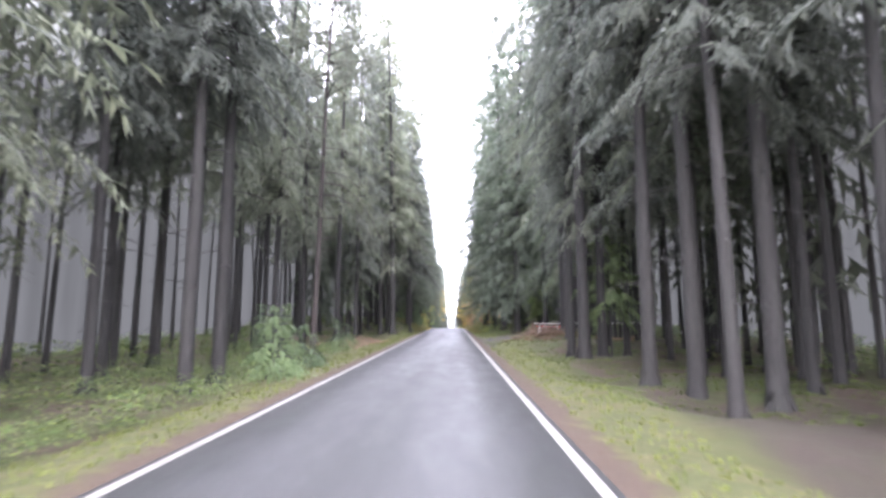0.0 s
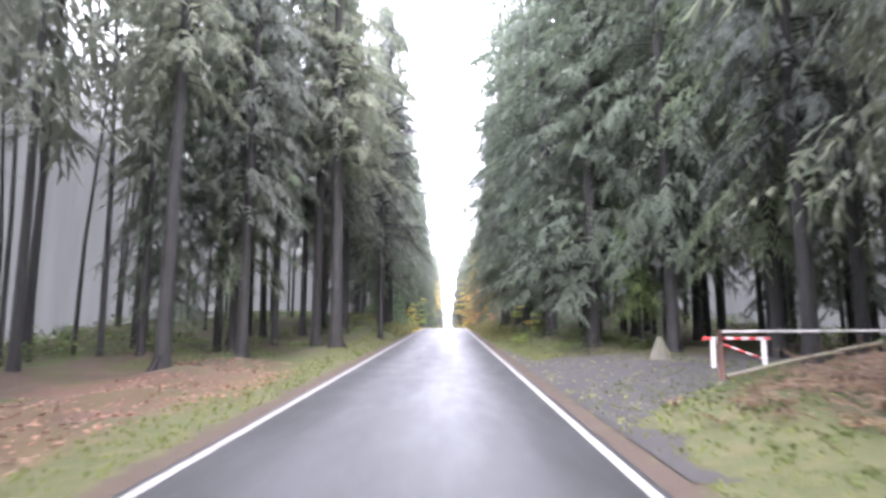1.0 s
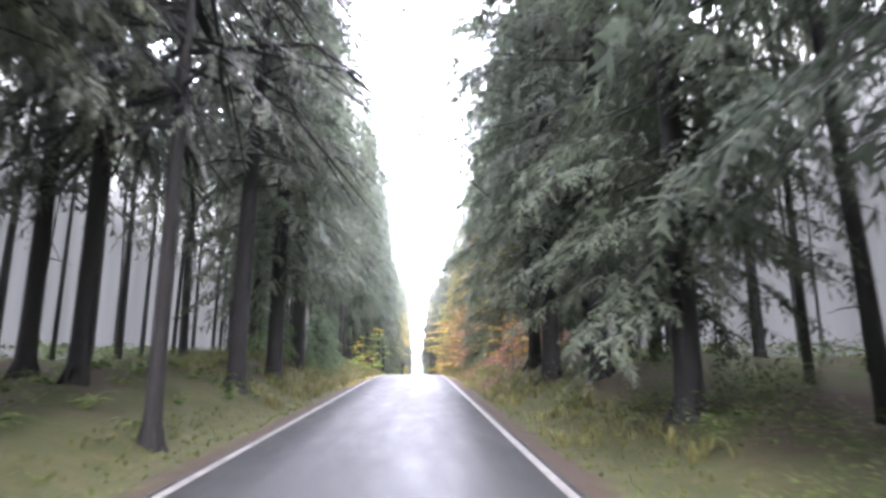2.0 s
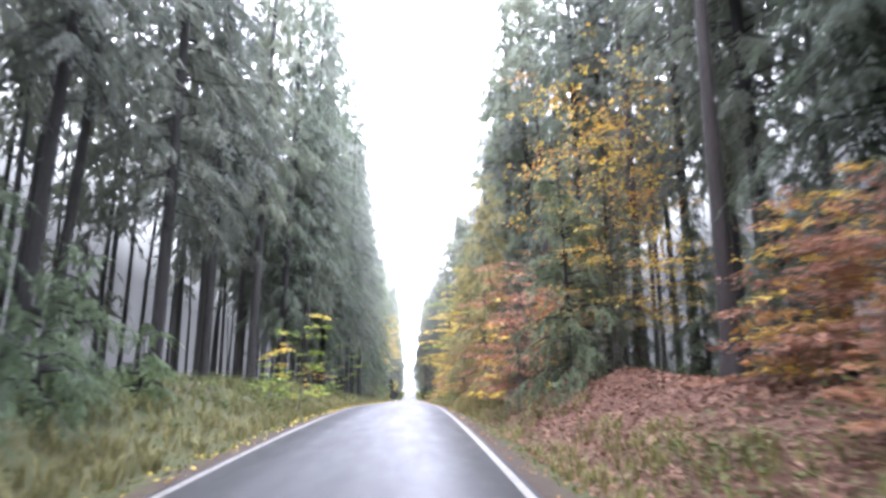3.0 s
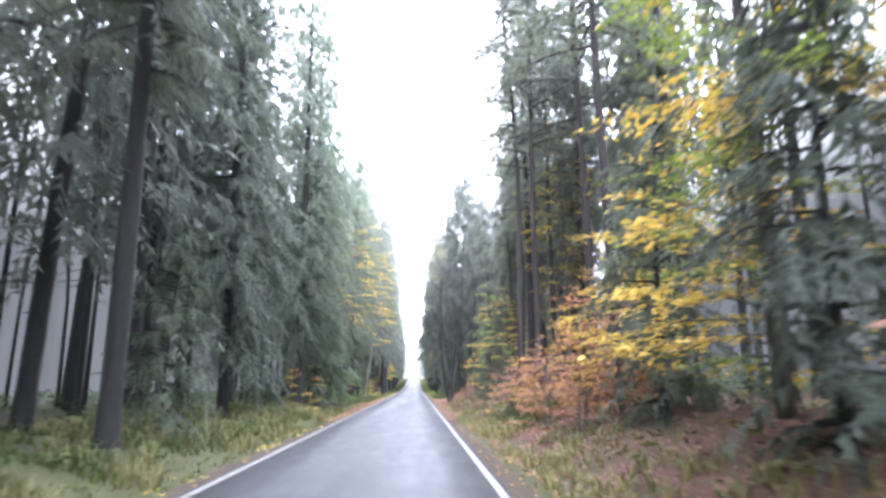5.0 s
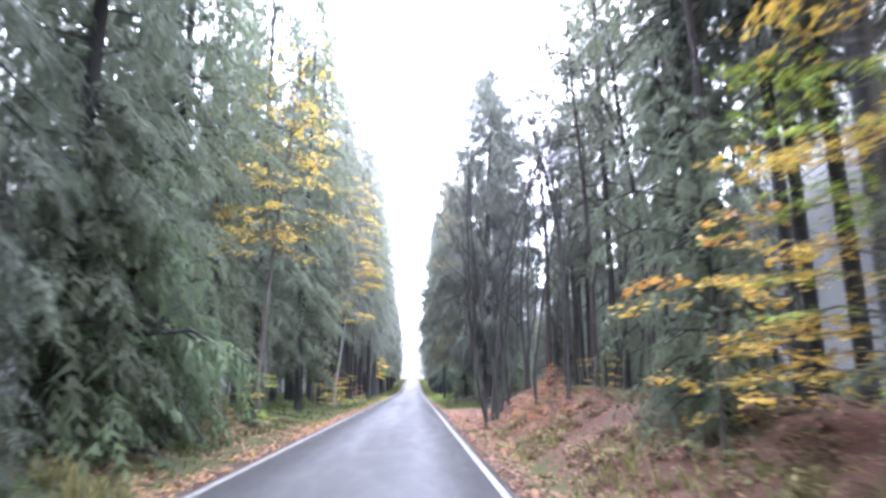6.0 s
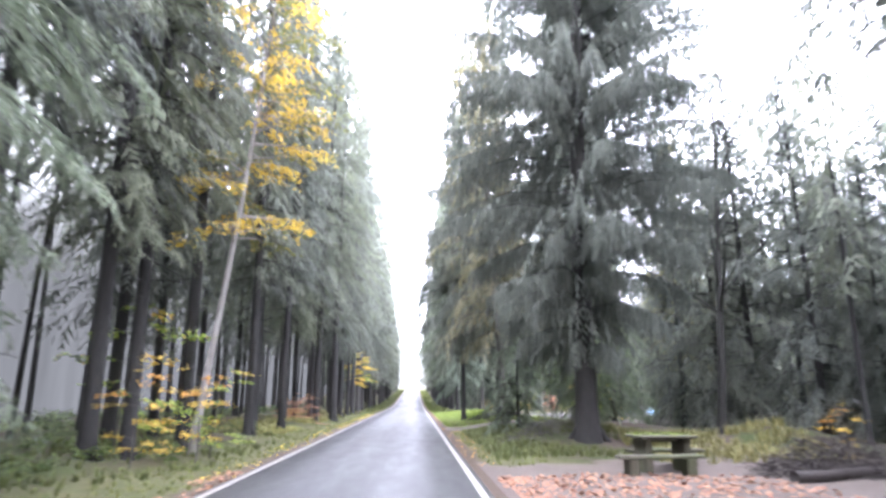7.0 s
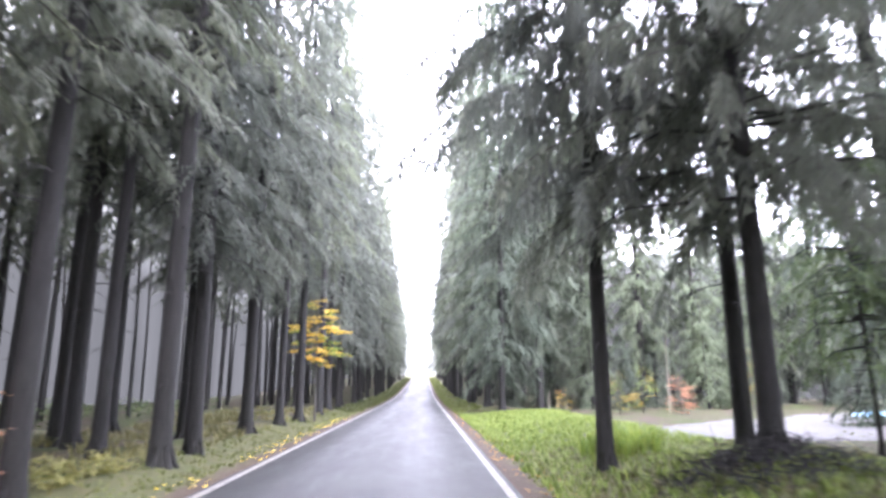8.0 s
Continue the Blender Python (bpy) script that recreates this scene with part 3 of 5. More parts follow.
def broadleaf(name, seed, height, spread, stems, colours, label, group, low=0.12, dense=1.0, leaf_size=0.11, trunk_r=0.06, bark_mat=None, lean=0.15, layers=None):
    """A young beech or the like: thin stems, flat layered sprays of leaves in one or more colours."""
    rng = random.Random(seed)
    ob = thing(name, label, "tree" if height > 3 else "shrub", group)
    twigs = Shape()
    crowns = [Shape() for c in colours]
    for k in range(stems):
        h = height * rng.uniform(0.8, 1.0) if k else height
        r = trunk_r * (h / height) * (1.0 if k == 0 else 0.75)
        tilt = Vector((rng.uniform(-1, 1), rng.uniform(-1, 1), 0)) * lean * h
        foot = Vector((rng.uniform(-0.25, 0.25), rng.uniform(-0.25, 0.25), 0)) * (stems > 1)
        wob = rng.uniform(0, 6)

        def axis(t):
            return foot + tilt * t * t + Vector((0.05 * math.sin(5 * t + wob) * h * 0.2, 0.05 * math.cos(4 * t + wob) * h * 0.2, h * t))

        stem = Shape()
        stem.tube([axis(-0.03)] + [axis(i / 7) for i in range(8)], [r * 1.4] + [r * (1.2 if i == 0 else 1 - 0.9 * i / 7) for i in range(8)], 7)
        part("stem" if stems > 1 else "trunk", stem, bark_mat or BARK_GREY, ob, smooth=True)
        count = layers or max(7, round(h * 4.2))
        for i in range(count):
            t = low + (1 - low) * (i + rng.random()) / count
            a = rng.uniform(0, 6.28)
            shape_w = math.sin(math.pi * min(1.0, 0.3 + 0.68 * (t - low) / (1 - low))) ** 0.7
            ln = spread * (0.35 + 0.65 * shape_w) * rng.uniform(0.6, 1.1)
            pts = limb_path(axis(t), a, ln, rng.uniform(0.1, 0.45), rng.uniform(0.15, 0.4))
            twigs.tube(pts[::2], [max(0.006, r * 0.3), max(0.005, r * 0.18), 0.003], 4, False)
            shade = rng.random()
            ci = min(len(colours) - 1, int(shade * len(colours)))
            for j in range(max(2, round(ln * 4.5))):
                u = 0.25 + 0.75 * (j + rng.random()) / max(2, round(ln * 4.5))
                q = min(3, int(u * 4))
                p = pts[q].lerp(pts[q + 1], u * 4 - q)
                ta = a + rng.choice((-1, 1)) * rng.uniform(0.3, 1.1)
                tl = ln * rng.uniform(0.25, 0.5) * (1.15 - 0.5 * u) + 0.15
                for n in range(max(3, round(tl * 15 * dense))):
                    w = rng.random()
                    la = ta + rng.uniform(-1.2, 1.2)
                    pos = p + Vector((math.cos(ta) * tl * w + rng.gauss(0, 0.05), math.sin(ta) * tl * w + rng.gauss(0, 0.05), -0.12 * tl * w + rng.gauss(0, 0.035)))
                    leaf(crowns[ci if rng.random() < 0.85 else rng.randrange(len(colours))], pos, Vector((math.cos(la), math.sin(la), rng.uniform(-0.7, 0.15))), leaf_size * rng.uniform(0.6, 1.2), rng)
    part("branchwork", twigs, bark_mat or BARK_GREY, ob, kind="stuff")
    for s, c in zip(crowns, colours):
        if s.f:
            part("leafage", s, c, ob, kind="stuff")
    return ob


def bare_tree(name, seed, height, trunk_r, label, tilt=(0, 0), group="bare alders", bark_mat=None, twigs=1.0):
    """A leafless slender tree with rising forked limbs."""
    rng = random.Random(seed)
    ob = thing(name, label, "tree", group)
    s, stem = Shape(), Shape()

    def grow(p, d, ln, r, depth):
        pts, q, way = [p], p, d.normalized()
        k = 6 if depth == 0 else 3 if depth == 1 else 2
        for i in range(k):
            way = (way + Vector((rng.gauss(0, 0.09), rng.gauss(0, 0.09), 0.04))).normalized()
            q = q + way * ln / k
            pts.append(q)
        (s if depth else stem).tube(pts, [r * (1 - 0.75 * i / k) for i in range(k + 1)], 7 if depth == 0 else 4 if depth == 1 else 3, False)
        if depth >= 3:
            return
        for i in range(round((13 if depth == 0 else 4) * twigs)):
            u = rng.uniform(0.3 if depth == 0 else 0.2, 1.0)
            j = min(k - 1, int(u * k))
            b = pts[j].lerp(pts[j + 1], u * k - j)
            a = rng.uniform(0, 6.28)
            out = (way * rng.uniform(0.7, 1.3) + Vector((math.cos(a), math.sin(a), rng.uniform(-0.2, 0.5)))).normalized()
            grow(b, out, ln * rng.uniform(0.2, 0.36) if depth == 0 else ln * rng.uniform(0.35, 0.6), max(0.006, r * (1 - 0.75 * u) * 0.5), depth + 1)

    grow(Vector((0, 0, -0.3)), Vector((tilt[0], tilt[1], 1)), height, trunk_r * 1.15, 0)
    part("trunk", stem, bark_mat or BARK_ALDER, ob, smooth=True)
    part("branchwork", s, bark_mat or BARK_ALDER, ob, kind="stuff")
    return ob


SPRUCE_LABEL = "tall dark green spruce with drooping boughs and bare lower trunk"
LOW_LABEL = "dense dark green spruce with boughs hanging low"
protos = [
    conifer("spruce_tree", 1, 31, 5.5, 2.4, 0.20, SPRUCE_LABEL, fine=1.3, taper=0.5),
    conifer("spruce_tree", 2, 28, 7.5, 2.1, 0.16, SPRUCE_LABEL, fine=1.3, taper=0.5),
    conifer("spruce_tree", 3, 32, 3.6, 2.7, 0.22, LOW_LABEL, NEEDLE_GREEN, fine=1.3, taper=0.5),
    conifer("spruce_tree", 4, 30, 6.5, 2.2, 0.18, SPRUCE_LABEL, fine=1.3, taper=0.5),
    conifer("spruce_tree", 5, 32, 8.5, 2.3, 0.21, SPRUCE_LABEL, fine=1.3, taper=0.5),
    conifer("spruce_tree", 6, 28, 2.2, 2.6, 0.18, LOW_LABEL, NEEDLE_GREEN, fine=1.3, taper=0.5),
]
second = [
    conifer("spruce_tree", 21, 30, 6.5, 2.3, 0.18, SPRUCE_LABEL, fine=0.34, taper=0.5),
    conifer("spruce_tree", 22, 28, 8.0, 2.1, 0.15, SPRUCE_LABEL, fine=0.34, taper=0.5),
    conifer("spruce_tree", 23, 31, 4.5, 2.6, 0.19, LOW_LABEL, fine=0.34, taper=0.5),
]
pines = [
    pine("pine_tree", 31, 21, 11.0, 0.19, "tall pine with reddish bare trunk and high tufted crown"),
    pine("pine_tree", 32, 19, 9.0, 0.16, "tall pine with reddish bare trunk and high tufted crown"),
]
young = [
    conifer("young_spruce", 41, 3.2, 0.15, 1.05, 0.035, "young bushy green spruce at the forest edge", NEEDLE_YOUNG, 1.7, 0.05, "young spruces"),
    conifer("young_spruce", 42, 1.7, 0.08, 0.85, 0.025, "young bushy green spruce at the forest edge", NEEDLE_YOUNG, 2.2, 0.05, "young spruces"),
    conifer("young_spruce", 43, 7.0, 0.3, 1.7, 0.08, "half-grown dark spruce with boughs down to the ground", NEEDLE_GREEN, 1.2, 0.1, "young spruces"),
]
edge = conifer("spruce_tree", 44, 13, 0.5, 2.7, 0.14, "middle-sized grey-green spruce with boughs down to the ground", NEEDLE, 0.8, 0.2)
fresh = conifer("young_larch", 55, 8.5, 2.6, 1.8, 0.06, "young larch with fresh yellow green boughs", NEEDLE_FRESH, 1.2, 0.2, "larches", BARK_ALDER)
larches = [
    conifer("larch_tree", 51, 10.5, 0.8, 2.0, 0.09, "olive yellow autumn larch with hanging sprays", NEEDLE_LARCH, 1.0, 0.3, "larches", BARK_GREY),
    conifer("larch_tree", 44, 19, 4.0, 2.4, 0.16, "tall tawny olive larch with hanging sprays", NEEDLE_TAWNY, 0.8, 0.4, "larches", BARK_GREY),
]
AUT = "autumn beeches"
beeches = {
    "orange": broadleaf("beech_tree", 61, 9.5, 2.3, 3, [LEAF_YELLOW, LEAF_ORANGE, LEAF_YELLOW], "slender beech with sparse orange and yellow autumn leaves", AUT, 0.15, 0.4, 0.12, 0.052),
    "yellow": broadleaf("beech_tree", 62, 9.0, 2.4, 2, [LEAF_YELLOW, LEAF_YELLOW, LEAF_GREEN], "beech with bright yellow autumn leaves and dark stems", AUT, 0.06, 1.0, 0.13, 0.1),
    "copper": broadleaf("beech_sapling", 63, 4.6, 1.9, 3, [LEAF_COPPER, LEAF_COPPER, LEAF_COPPER], "young beech with copper red autumn leaves", AUT, 0.05, 1.5, 0.12, 0.045),
    "mixed": broadleaf("beech_sapling", 64, 4.8, 1.9, 3, [LEAF_COPPER, LEAF_YELLOW, LEAF_ORANGE], "young beech with copper and yellow autumn leaves", AUT, 0.05, 1.3, 0.12, 0.045),
    "bush": broadleaf("beech_shrub", 65, 2.2, 1.5, 4, [LEAF_COPPER, LEAF_COPPER, LEAF_COPPER, LEAF_ORANGE], "low beech shrub with faded copper leaves", AUT, 0.04, 1.5, 0.11, 0.03),
    "green": broadleaf("beech_sapling", 66, 3.2, 1.3, 1, [LEAF_GREEN, LEAF_GREEN, LEAF_GREEN, LEAF_YELLOW], "young beech sapling with yellow green leaves", AUT, 0.08, 2.2, 0.12, 0.028),
    "gold": broadleaf("beech_sapling", 67, 2.9, 1.2, 1, [LEAF_YELLOW, LEAF_YELLOW, LEAF_ORANGE], "young beech sapling with golden leaves", AUT, 0.12, 1.5, 0.12, 0.025),
    "olive": broadleaf("beech_tree", 68, 7.0, 2.0, 2, [LEAF_OLIVE, LEAF_GREEN, LEAF_YELLOW], "beech with olive and yellow autumn leaves", AUT, 0.08, 1.0, 0.12, 0.07),
    "crown": broadleaf("maple_tree", 69, 15.5, 2.6, 1, [LEAF_YELLOW, LEAF_YELLOW, LEAF_OLIVE], "tall maple with glowing yellow crown among spruces", "yellow trees", 0.4, 0.5, 0.15, 0.12, lean=0.04),
}
birch = broadleaf("birch_tree", 70, 17.0, 2.3, 1, [LEAF_YELLOW, LEAF_YELLOW, LEAF_OLIVE], "pale barked birch with yellow autumn crown", "yellow trees", 0.34, 1.1, 0.14, 0.11, BARK_BIRCH, 0.05)
planted = random.Random(77)
used = set()


def plant(ob, x, y, turn=None, size=1.0, lean=(0, 0), wide=1.0):
    """Stands a tree at x, y: the first call moves it, later ones copy it."""
    turn = planted.uniform(0, 360) if turn is None else turn
    m = pose(x, y, ground_z(x, y), lean[0], lean[1], 0) @ pose(0, 0, 0, 0, 0, turn)
    if ob.name not in used:
        used.add(ob.name)
        ob.matrix_basis = m @ Matrix.Diagonal((size * wide, size * wide, size, 1))
        return ob
    one = copy_thing(ob, m)
    one.scale = (size * wide, size * wide, size)
    return one


taken = []


def free(x, y, gap):
    return all((x - a) ** 2 + (y - b) ** 2 > gap * gap for a, b in taken)


def stand(ob, x, y, size=1.0, lean=(0, 0), turn=None, wide=1.0):
    taken.append((x, y))
    return plant(ob, x, y, turn, size, lean, wide)


def keep_clear(x, y):
    """True where no grown spruce stands."""
    if x > 0:
        if y < 10.5 and x < 9 or y < 52 and x < 6.5:
            return True
        if 37.5 < y < 52 and x < 7.5:
            return True                       # mouth of the forest track
        if 79 < y < 197 and x < 6.3:
            return True                       # beech bank
        if 180 < y < 200 and x < 13:
            return True                       # bare alders
        if 196 < y < 240 and x < 30:
            return True                       # resting place
        if 217 < y < 240 and x < 8.5:
            return True
        if 236 < y < 264 and x < 36:
            return True                       # gravel lot
        if 224 < y < 240 and x < 15:
            return True
    else:
        if y < 30 and x > -7.4 or 221 < y < 262 and x > -9:
            return True
        if 25 < y < 56 and x > -7:
            return True
        if 186 < y < 201 and x > -6.6:
            return True
        if 76 < y < 118 and x > -6.2:
            return True
    return False


def hanging_pine():
    """The roadside pine with one long limb that hangs towards the road."""
    ob = pine("roadside_pine", 33, 20, 12.0, 0.16, "slender roadside pine with one long hanging limb", "forest pines")
    rng = random.Random(34)
    for z, reach, fall in ((8.1, 3.3, 3.9), (7.5, 2.4, 2.2), (8.6, 1.9, 1.2), (6.3, 1.0, 0.2), (5.3, 0.8, 0.1)):
        limb, tuft = Shape(), Shape()
        pts = [Vector((0.1 + reach * t, 0.15 * math.sin(3 * t), z + 0.15 * math.sin(2.5 * t) - fall * t ** 2.2)) for t in (0, 0.25, 0.5, 0.75, 1)]
        limb.tube(pts, [0.04, 0.032, 0.024, 0.016, 0.006], 5, False)
        part("limb", limb, BARK_PINE, ob, "long thin hanging limb", True)
        for i in (2, 3, 3, 4, 4) if reach > 1.5 else ():
            for k in range(34):
                d = Vector((rng.gauss(0.3, 0.8), rng.gauss(0, 0.8), rng.gauss(-0.3, 0.6)))
                frond(tuft, pts[i] + d * 0.3, d, rng.uniform(0.25, 0.55), 0.09, rng, 3, 0.2)
        if tuft.f:
            part("needle_tuft", tuft, NEEDLE_PINE, ob, kind="stuff")
    stand(ob, -6.0, 31.0, 1.05, (0, 1.5), 0)


# single trees, opening stretch
for x, y, k, size in ((5.9, 16.6, 1, 1.2), (6.55, 15.2, 4, 0.95), (6.1, 12.1, 1, 0.95), (7.85, 14.05, 4, 1.1), (5.9, 27.4, 3, 1.0), (5.9, 24.7, 4, 1.15), (6.9, 26.0, 0, 1.0), (8.0, 18.6, 1, 0.9), (9.6, 15.8, 1, 0.9), (10.8, 18.4, 3, 0.9),
                      (7.0, 29.8, 3, 0.9), (8.2, 27.2, 1, 0.95), (9.6, 20.5, 3, 0.9), (7.1, 35.9, 4, 1.2), (6.8, 33.2, 1, 1.0), (8.45, 35.1, 3, 0.95), (8.4, 31.2, 1, 1.0),
                      (6.2, 53.5, 5, 1.15), (8.0, 49.5, 2, 1.0), (8.4, 55.0, 5, 1.0), (5.6, 60.0, 2, 1.0), (5.2, 67.0, 5, 1.0), (5.4, 73.0, 0, 1.0), (4.8, 76.5, 2, 1.0), (5.0, 80.5, 5, 1.0), (6.4, 87.8, 4, 1.05)):
    stand(protos[k], x, y, size, wide=1.35 if 50 < y < 82 else 1.0)
for x, y, k, size in ((-6.1, 16.6, 1, 1.2), (-6.1, 18.9, 4, 1.0), (-8.2, 15.8, 1, 1.0), (-9.4, 18.6, 3, 0.9), (-8.0, 21.4, 1, 0.95), (-10.2, 23.5, 4, 0.95), (-7.8, 30.5, 1, 1.0), (-8.2, 38.0, 3, 1.0),
                      (-7.6, 46.0, 4, 1.0), (-7.0, 51.0, 0, 1.0), (-5.9, 58.4, 4, 1.1), (-5.6, 61.6, 3, 1.0), (-5.4, 63.6, 0, 1.0), (-7.5, 57.0, 1, 1.0), (-7.6, 63.0, 3, 1.0), (-6.2, 69.0, 0, 1.0), (-4.5, 74.0, 3, 1.0), (-4.7, 79.5, 2, 0.95), (-4.9, 85.0, 4, 1.0)):
    stand(protos[k], x, y, size, wide=1.45 if y > 70 else 1.0)
hanging_pine()
stand(conifer("larch_tree", 53, 21, 5.5, 4.7, 0.14, "nearly bare larch with long hanging twigs", NEEDLE_PINE, 1.3, 0.3, "larches", BARK_SPRUCE, 0.72, 0.35), -3.7, 66.6, 1.0)
stand(beeches["green"], 4.1, 56.3, 0.6)
stand(fresh, 7.7, 52.0, 0.7)
stand(fresh, 7.3, 26.2, 0.75)
for x, y, k, size in ((-4.1, 17.5, 1, 1.1), (-4.5, 19.6, 0, 0.75), (-4.2, 21.8, 1, 1.0), (-5.1, 33.4, 1, 1.15), (-6.3, 24.5, 0, 0.8)):
    stand(young[k], x, y, size)

# fuller woods behind the edge
for x, y, k, size in ((-8.4, 118.0, 3, 1.0), (-9.4, 122.5, 0, 1.0), (-8.0, 127.0, 2, 0.95), (-8.6, 112.5, 1, 1.0), (-8.0, 53.0, 2, 0.95), (-9.6, 57.5, 0, 1.0), (-10.0, 51.5, 5, 1.0), (11.0, 95.5, 3, 1.0), (13.0, 98.5, 0, 1.0), (10.6, 101.0, 1, 1.0), (8.9, 93.2, 5, 0.95), (12.6, 92.5, 2, 1.0), (12.4, 51.5, 3, 1.0), (14.4, 54.5, 0, 1.0), (16.6, 58.0, 5, 1.0), (13.2, 58.0, 1, 1.0), (11.2, 55.6, 2, 1.0), (14.0, 49.5, 5, 0.9), (9.2, 43.5, 0, 1.0), (10.2, 47.0, 2, 1.0), (7.6, 108.6, 2, 0.9), (7.0, 116.6, 0, 0.95), (8.2, 121.0, 2, 0.95)):
    stand(protos[k], x, y, size)

# left edge on the climb
for x, y, k, size in ((-4.6, 88.5, 0, 1.0), (-4.9, 91.5, 0, 1.15), (-5.2, 95.5, 0, 0.95), (-5.4, 99.0, 1, 1.2), (-5.8, 84.0, 0, 1.0), (-4.7, 93.8, 1, 1.1)):
    stand(young[k], x, y, size)
for x, y, k, size in ((-6.6, 92.0, 3, 1.0), (-7.0, 97.0, 1, 1.0), (-6.5, 102.5, 0, 1.0), (-6.7, 107.5, 3, 1.0), (-6.4, 113.0, 4, 1.0), (-6.2, 118.5, 2, 1.0), (-5.9, 124.0, 0, 1.0), (-5.9, 131.0, 2, 1.0), (-5.6, 140.0, 4, 1.05)):
    stand(protos[k], x, y, size)
stand(beeches["green"], -3.6, 109.6, 1.25)
stand(beeches["green"], -4.2, 107.2, 0.6)
stand(beeches["green"], -4.4, 112.0, 0.8)
stand(beeches["gold"], -4.2, 116.0, 0.6)
stand(beeches["green"], -4.0, 131.0, 1.3)
stand(beeches["green"], -4.2, 124.0, 0.75)
stand(beeches["gold"], -4.1, 170.0, 0.8)
stand(beeches["green"], -4.4, 189.5, 0.6)
stand(beeches["green"], -4.2, 213.4, 0.75)
stand(beeches["gold"], -4.1, 212.0, 0.8)
stand(beeches["gold"], -4.6, 209.5, 0.7)
stand(beeches["green"], -6.0, 212.0, 1.2)
stand(beeches["bush"], -4.9, 232.0, 0.75)
stand(beeches["bush"], -6.0, 233.4, 0.6)
stand(beeches["crown"], -4.5, 190.4, 0.9, (0, 5))
stand(birch, -4.65, 213.6, 1.0, (0, 3.5))
stand(broadleaf("maple_sapling", 71, 5.4, 1.25, 1, [LEAF_YELLOW, LEAF_YELLOW, LEAF_GREEN], "slender maple with a compact yellow crown", AUT, 0.45, 3.2, 0.15, 0.05, lean=0.03, layers=34), -3.9, 253.0, 1.0)
stand(beeches["bush"], -4.6, 186.5, 0.45)

# bank with beeches on the far side of the crest
for kind, x, y, size in (("gold", 4.7, 84.0, 1.1), ("orange", 6.3, 100.6, 1.05), ("orange", 7.8, 103.6, 0.9), ("mixed", 6.2, 92.2, 0.65), ("bush", 5.1, 89.0, 0.55), ("bush", 6.8, 90.6, 0.8), ("bush", 7.4, 88.2, 0.7), ("copper", 6.2, 91.0, 0.6), ("bush", 6.4, 93.5, 0.9),
                         ("copper", 4.5, 105.0, 1.0), ("copper", 4.9, 107.2, 0.75), ("gold", 3.95, 103.3, 1.25), ("bush", 4.3, 107.2, 0.75), ("copper", 6.9, 107.4, 0.9),
                         ("olive", 5.4, 117.2, 0.55), ("copper", 4.3, 115.4, 0.42), ("bush", 3.9, 114.4, 0.6), ("copper", 4.5, 120.6, 0.75), ("copper", 5.6, 122.8, 1.15),
                         ("yellow", 3.7, 124.2, 1.0), ("green", 3.8, 122.6, 0.55), ("bush", 5.0, 124.8, 0.8), ("mixed", 4.7, 131.0, 1.0), ("orange", 4.9, 137.0, 0.9), ("copper", 4.6, 142.0, 0.9),
                         ("yellow", 5.4, 148.0, 0.9), ("mixed", 5.4, 153.6, 0.7), ("yellow", 7.2, 155.6, 0.9), ("gold", 4.9, 160.6, 0.8), ("bush", 4.6, 154.2, 0.8), ("bush", 5.9, 155.4, 0.9), ("bush", 4.4, 157.0, 0.7), ("bush", 6.6, 157.6, 0.9), ("bush", 4.4, 163.2, 0.85), ("bush", 5.6, 164.5, 0.9), ("bush", 5.2, 160.0, 0.8), ("mixed", 6.2, 159.5, 0.8),
                         ("copper", 7.2, 124.4, 0.8), ("bush", 6.8, 120.6, 1.0), ("bush", 8.2, 118.8, 1.0), ("yellow", 5.4, 173.6, 0.64), ("gold", 4.5, 175.6, 1.1), ("bush", 4.2, 187.2, 0.35), ("bush", 5.4, 188.6, 0.45), ("bush", 4.3, 184.0, 0.4), ("gold", 7.4, 190.5, 0.6)):
    stand(beeches[kind], x, y, size)
for x, y, k, size in ((4.9, 100.4, 2, 0.95), (6.6, 102.6, 2, 1.0), (3.95, 123.0, 2, 0.62), (4.7, 125.8, 2, 0.9), (5.4, 110.5, 2, 0.9), (5.6, 134.0, 2, 1.0), (5.0, 146.0, 2, 0.9), (4.6, 172.0, 2, 0.45), (5.1, 176.6, 2, 0.65), (5.6, 178.6, 2, 1.0), (5.8, 116.5, 2, 1.1), (5.2, 151.0, 2, 0.9), (7.9, 122.4, 2, 0.8), (9.0, 125.6, 2, 0.9), (7.4, 128.0, 2, 0.75), (9.6, 120.6, 2, 0.85), (8.6, 100.6, 2, 0.7), (9.9, 97.4, 2, 0.75), (10.8, 103.0, 2, 0.8), (8.2, 96.4, 2, 0.55), (7.2, 94.4, 2, 0.5), (9.4, 92.8, 2, 0.7)):
    stand(young[k], x, y, size)
stand(larches[0], 3.9, 111.3, 1.0, wide=0.85)
stand(larches[0], 4.9, 129.0, 1.0)
for x, y, k, size in ((6.9, 96.0, 0, 1.0), (8.0, 104.0, 1, 1.1), (7.2, 114.0, 0, 1.0), (6.7, 121.0, 1, 1.0), (8.2, 126.0, 0, 1.0), (6.9, 133.0, 1, 1.0), (7.5, 141.0, 0, 1.0), (6.8, 150.0, 1, 1.0),
                      (5.6, 168.2, 0, 1.0), (6.2, 167.0, 1, 1.05), (7.6, 163.5, 0, 1.0), (7.9, 171.5, 1, 1.0), (7.0, 180.5, 1, 0.9), (6.7, 158.0, 0, 1.0), (7.2, 198.0, 0, 0.8), (8.4, 199.6, 1, 0.8), (6.6, 188.2, 1, 0.7)):
    stand(pines[k], x, y, size)
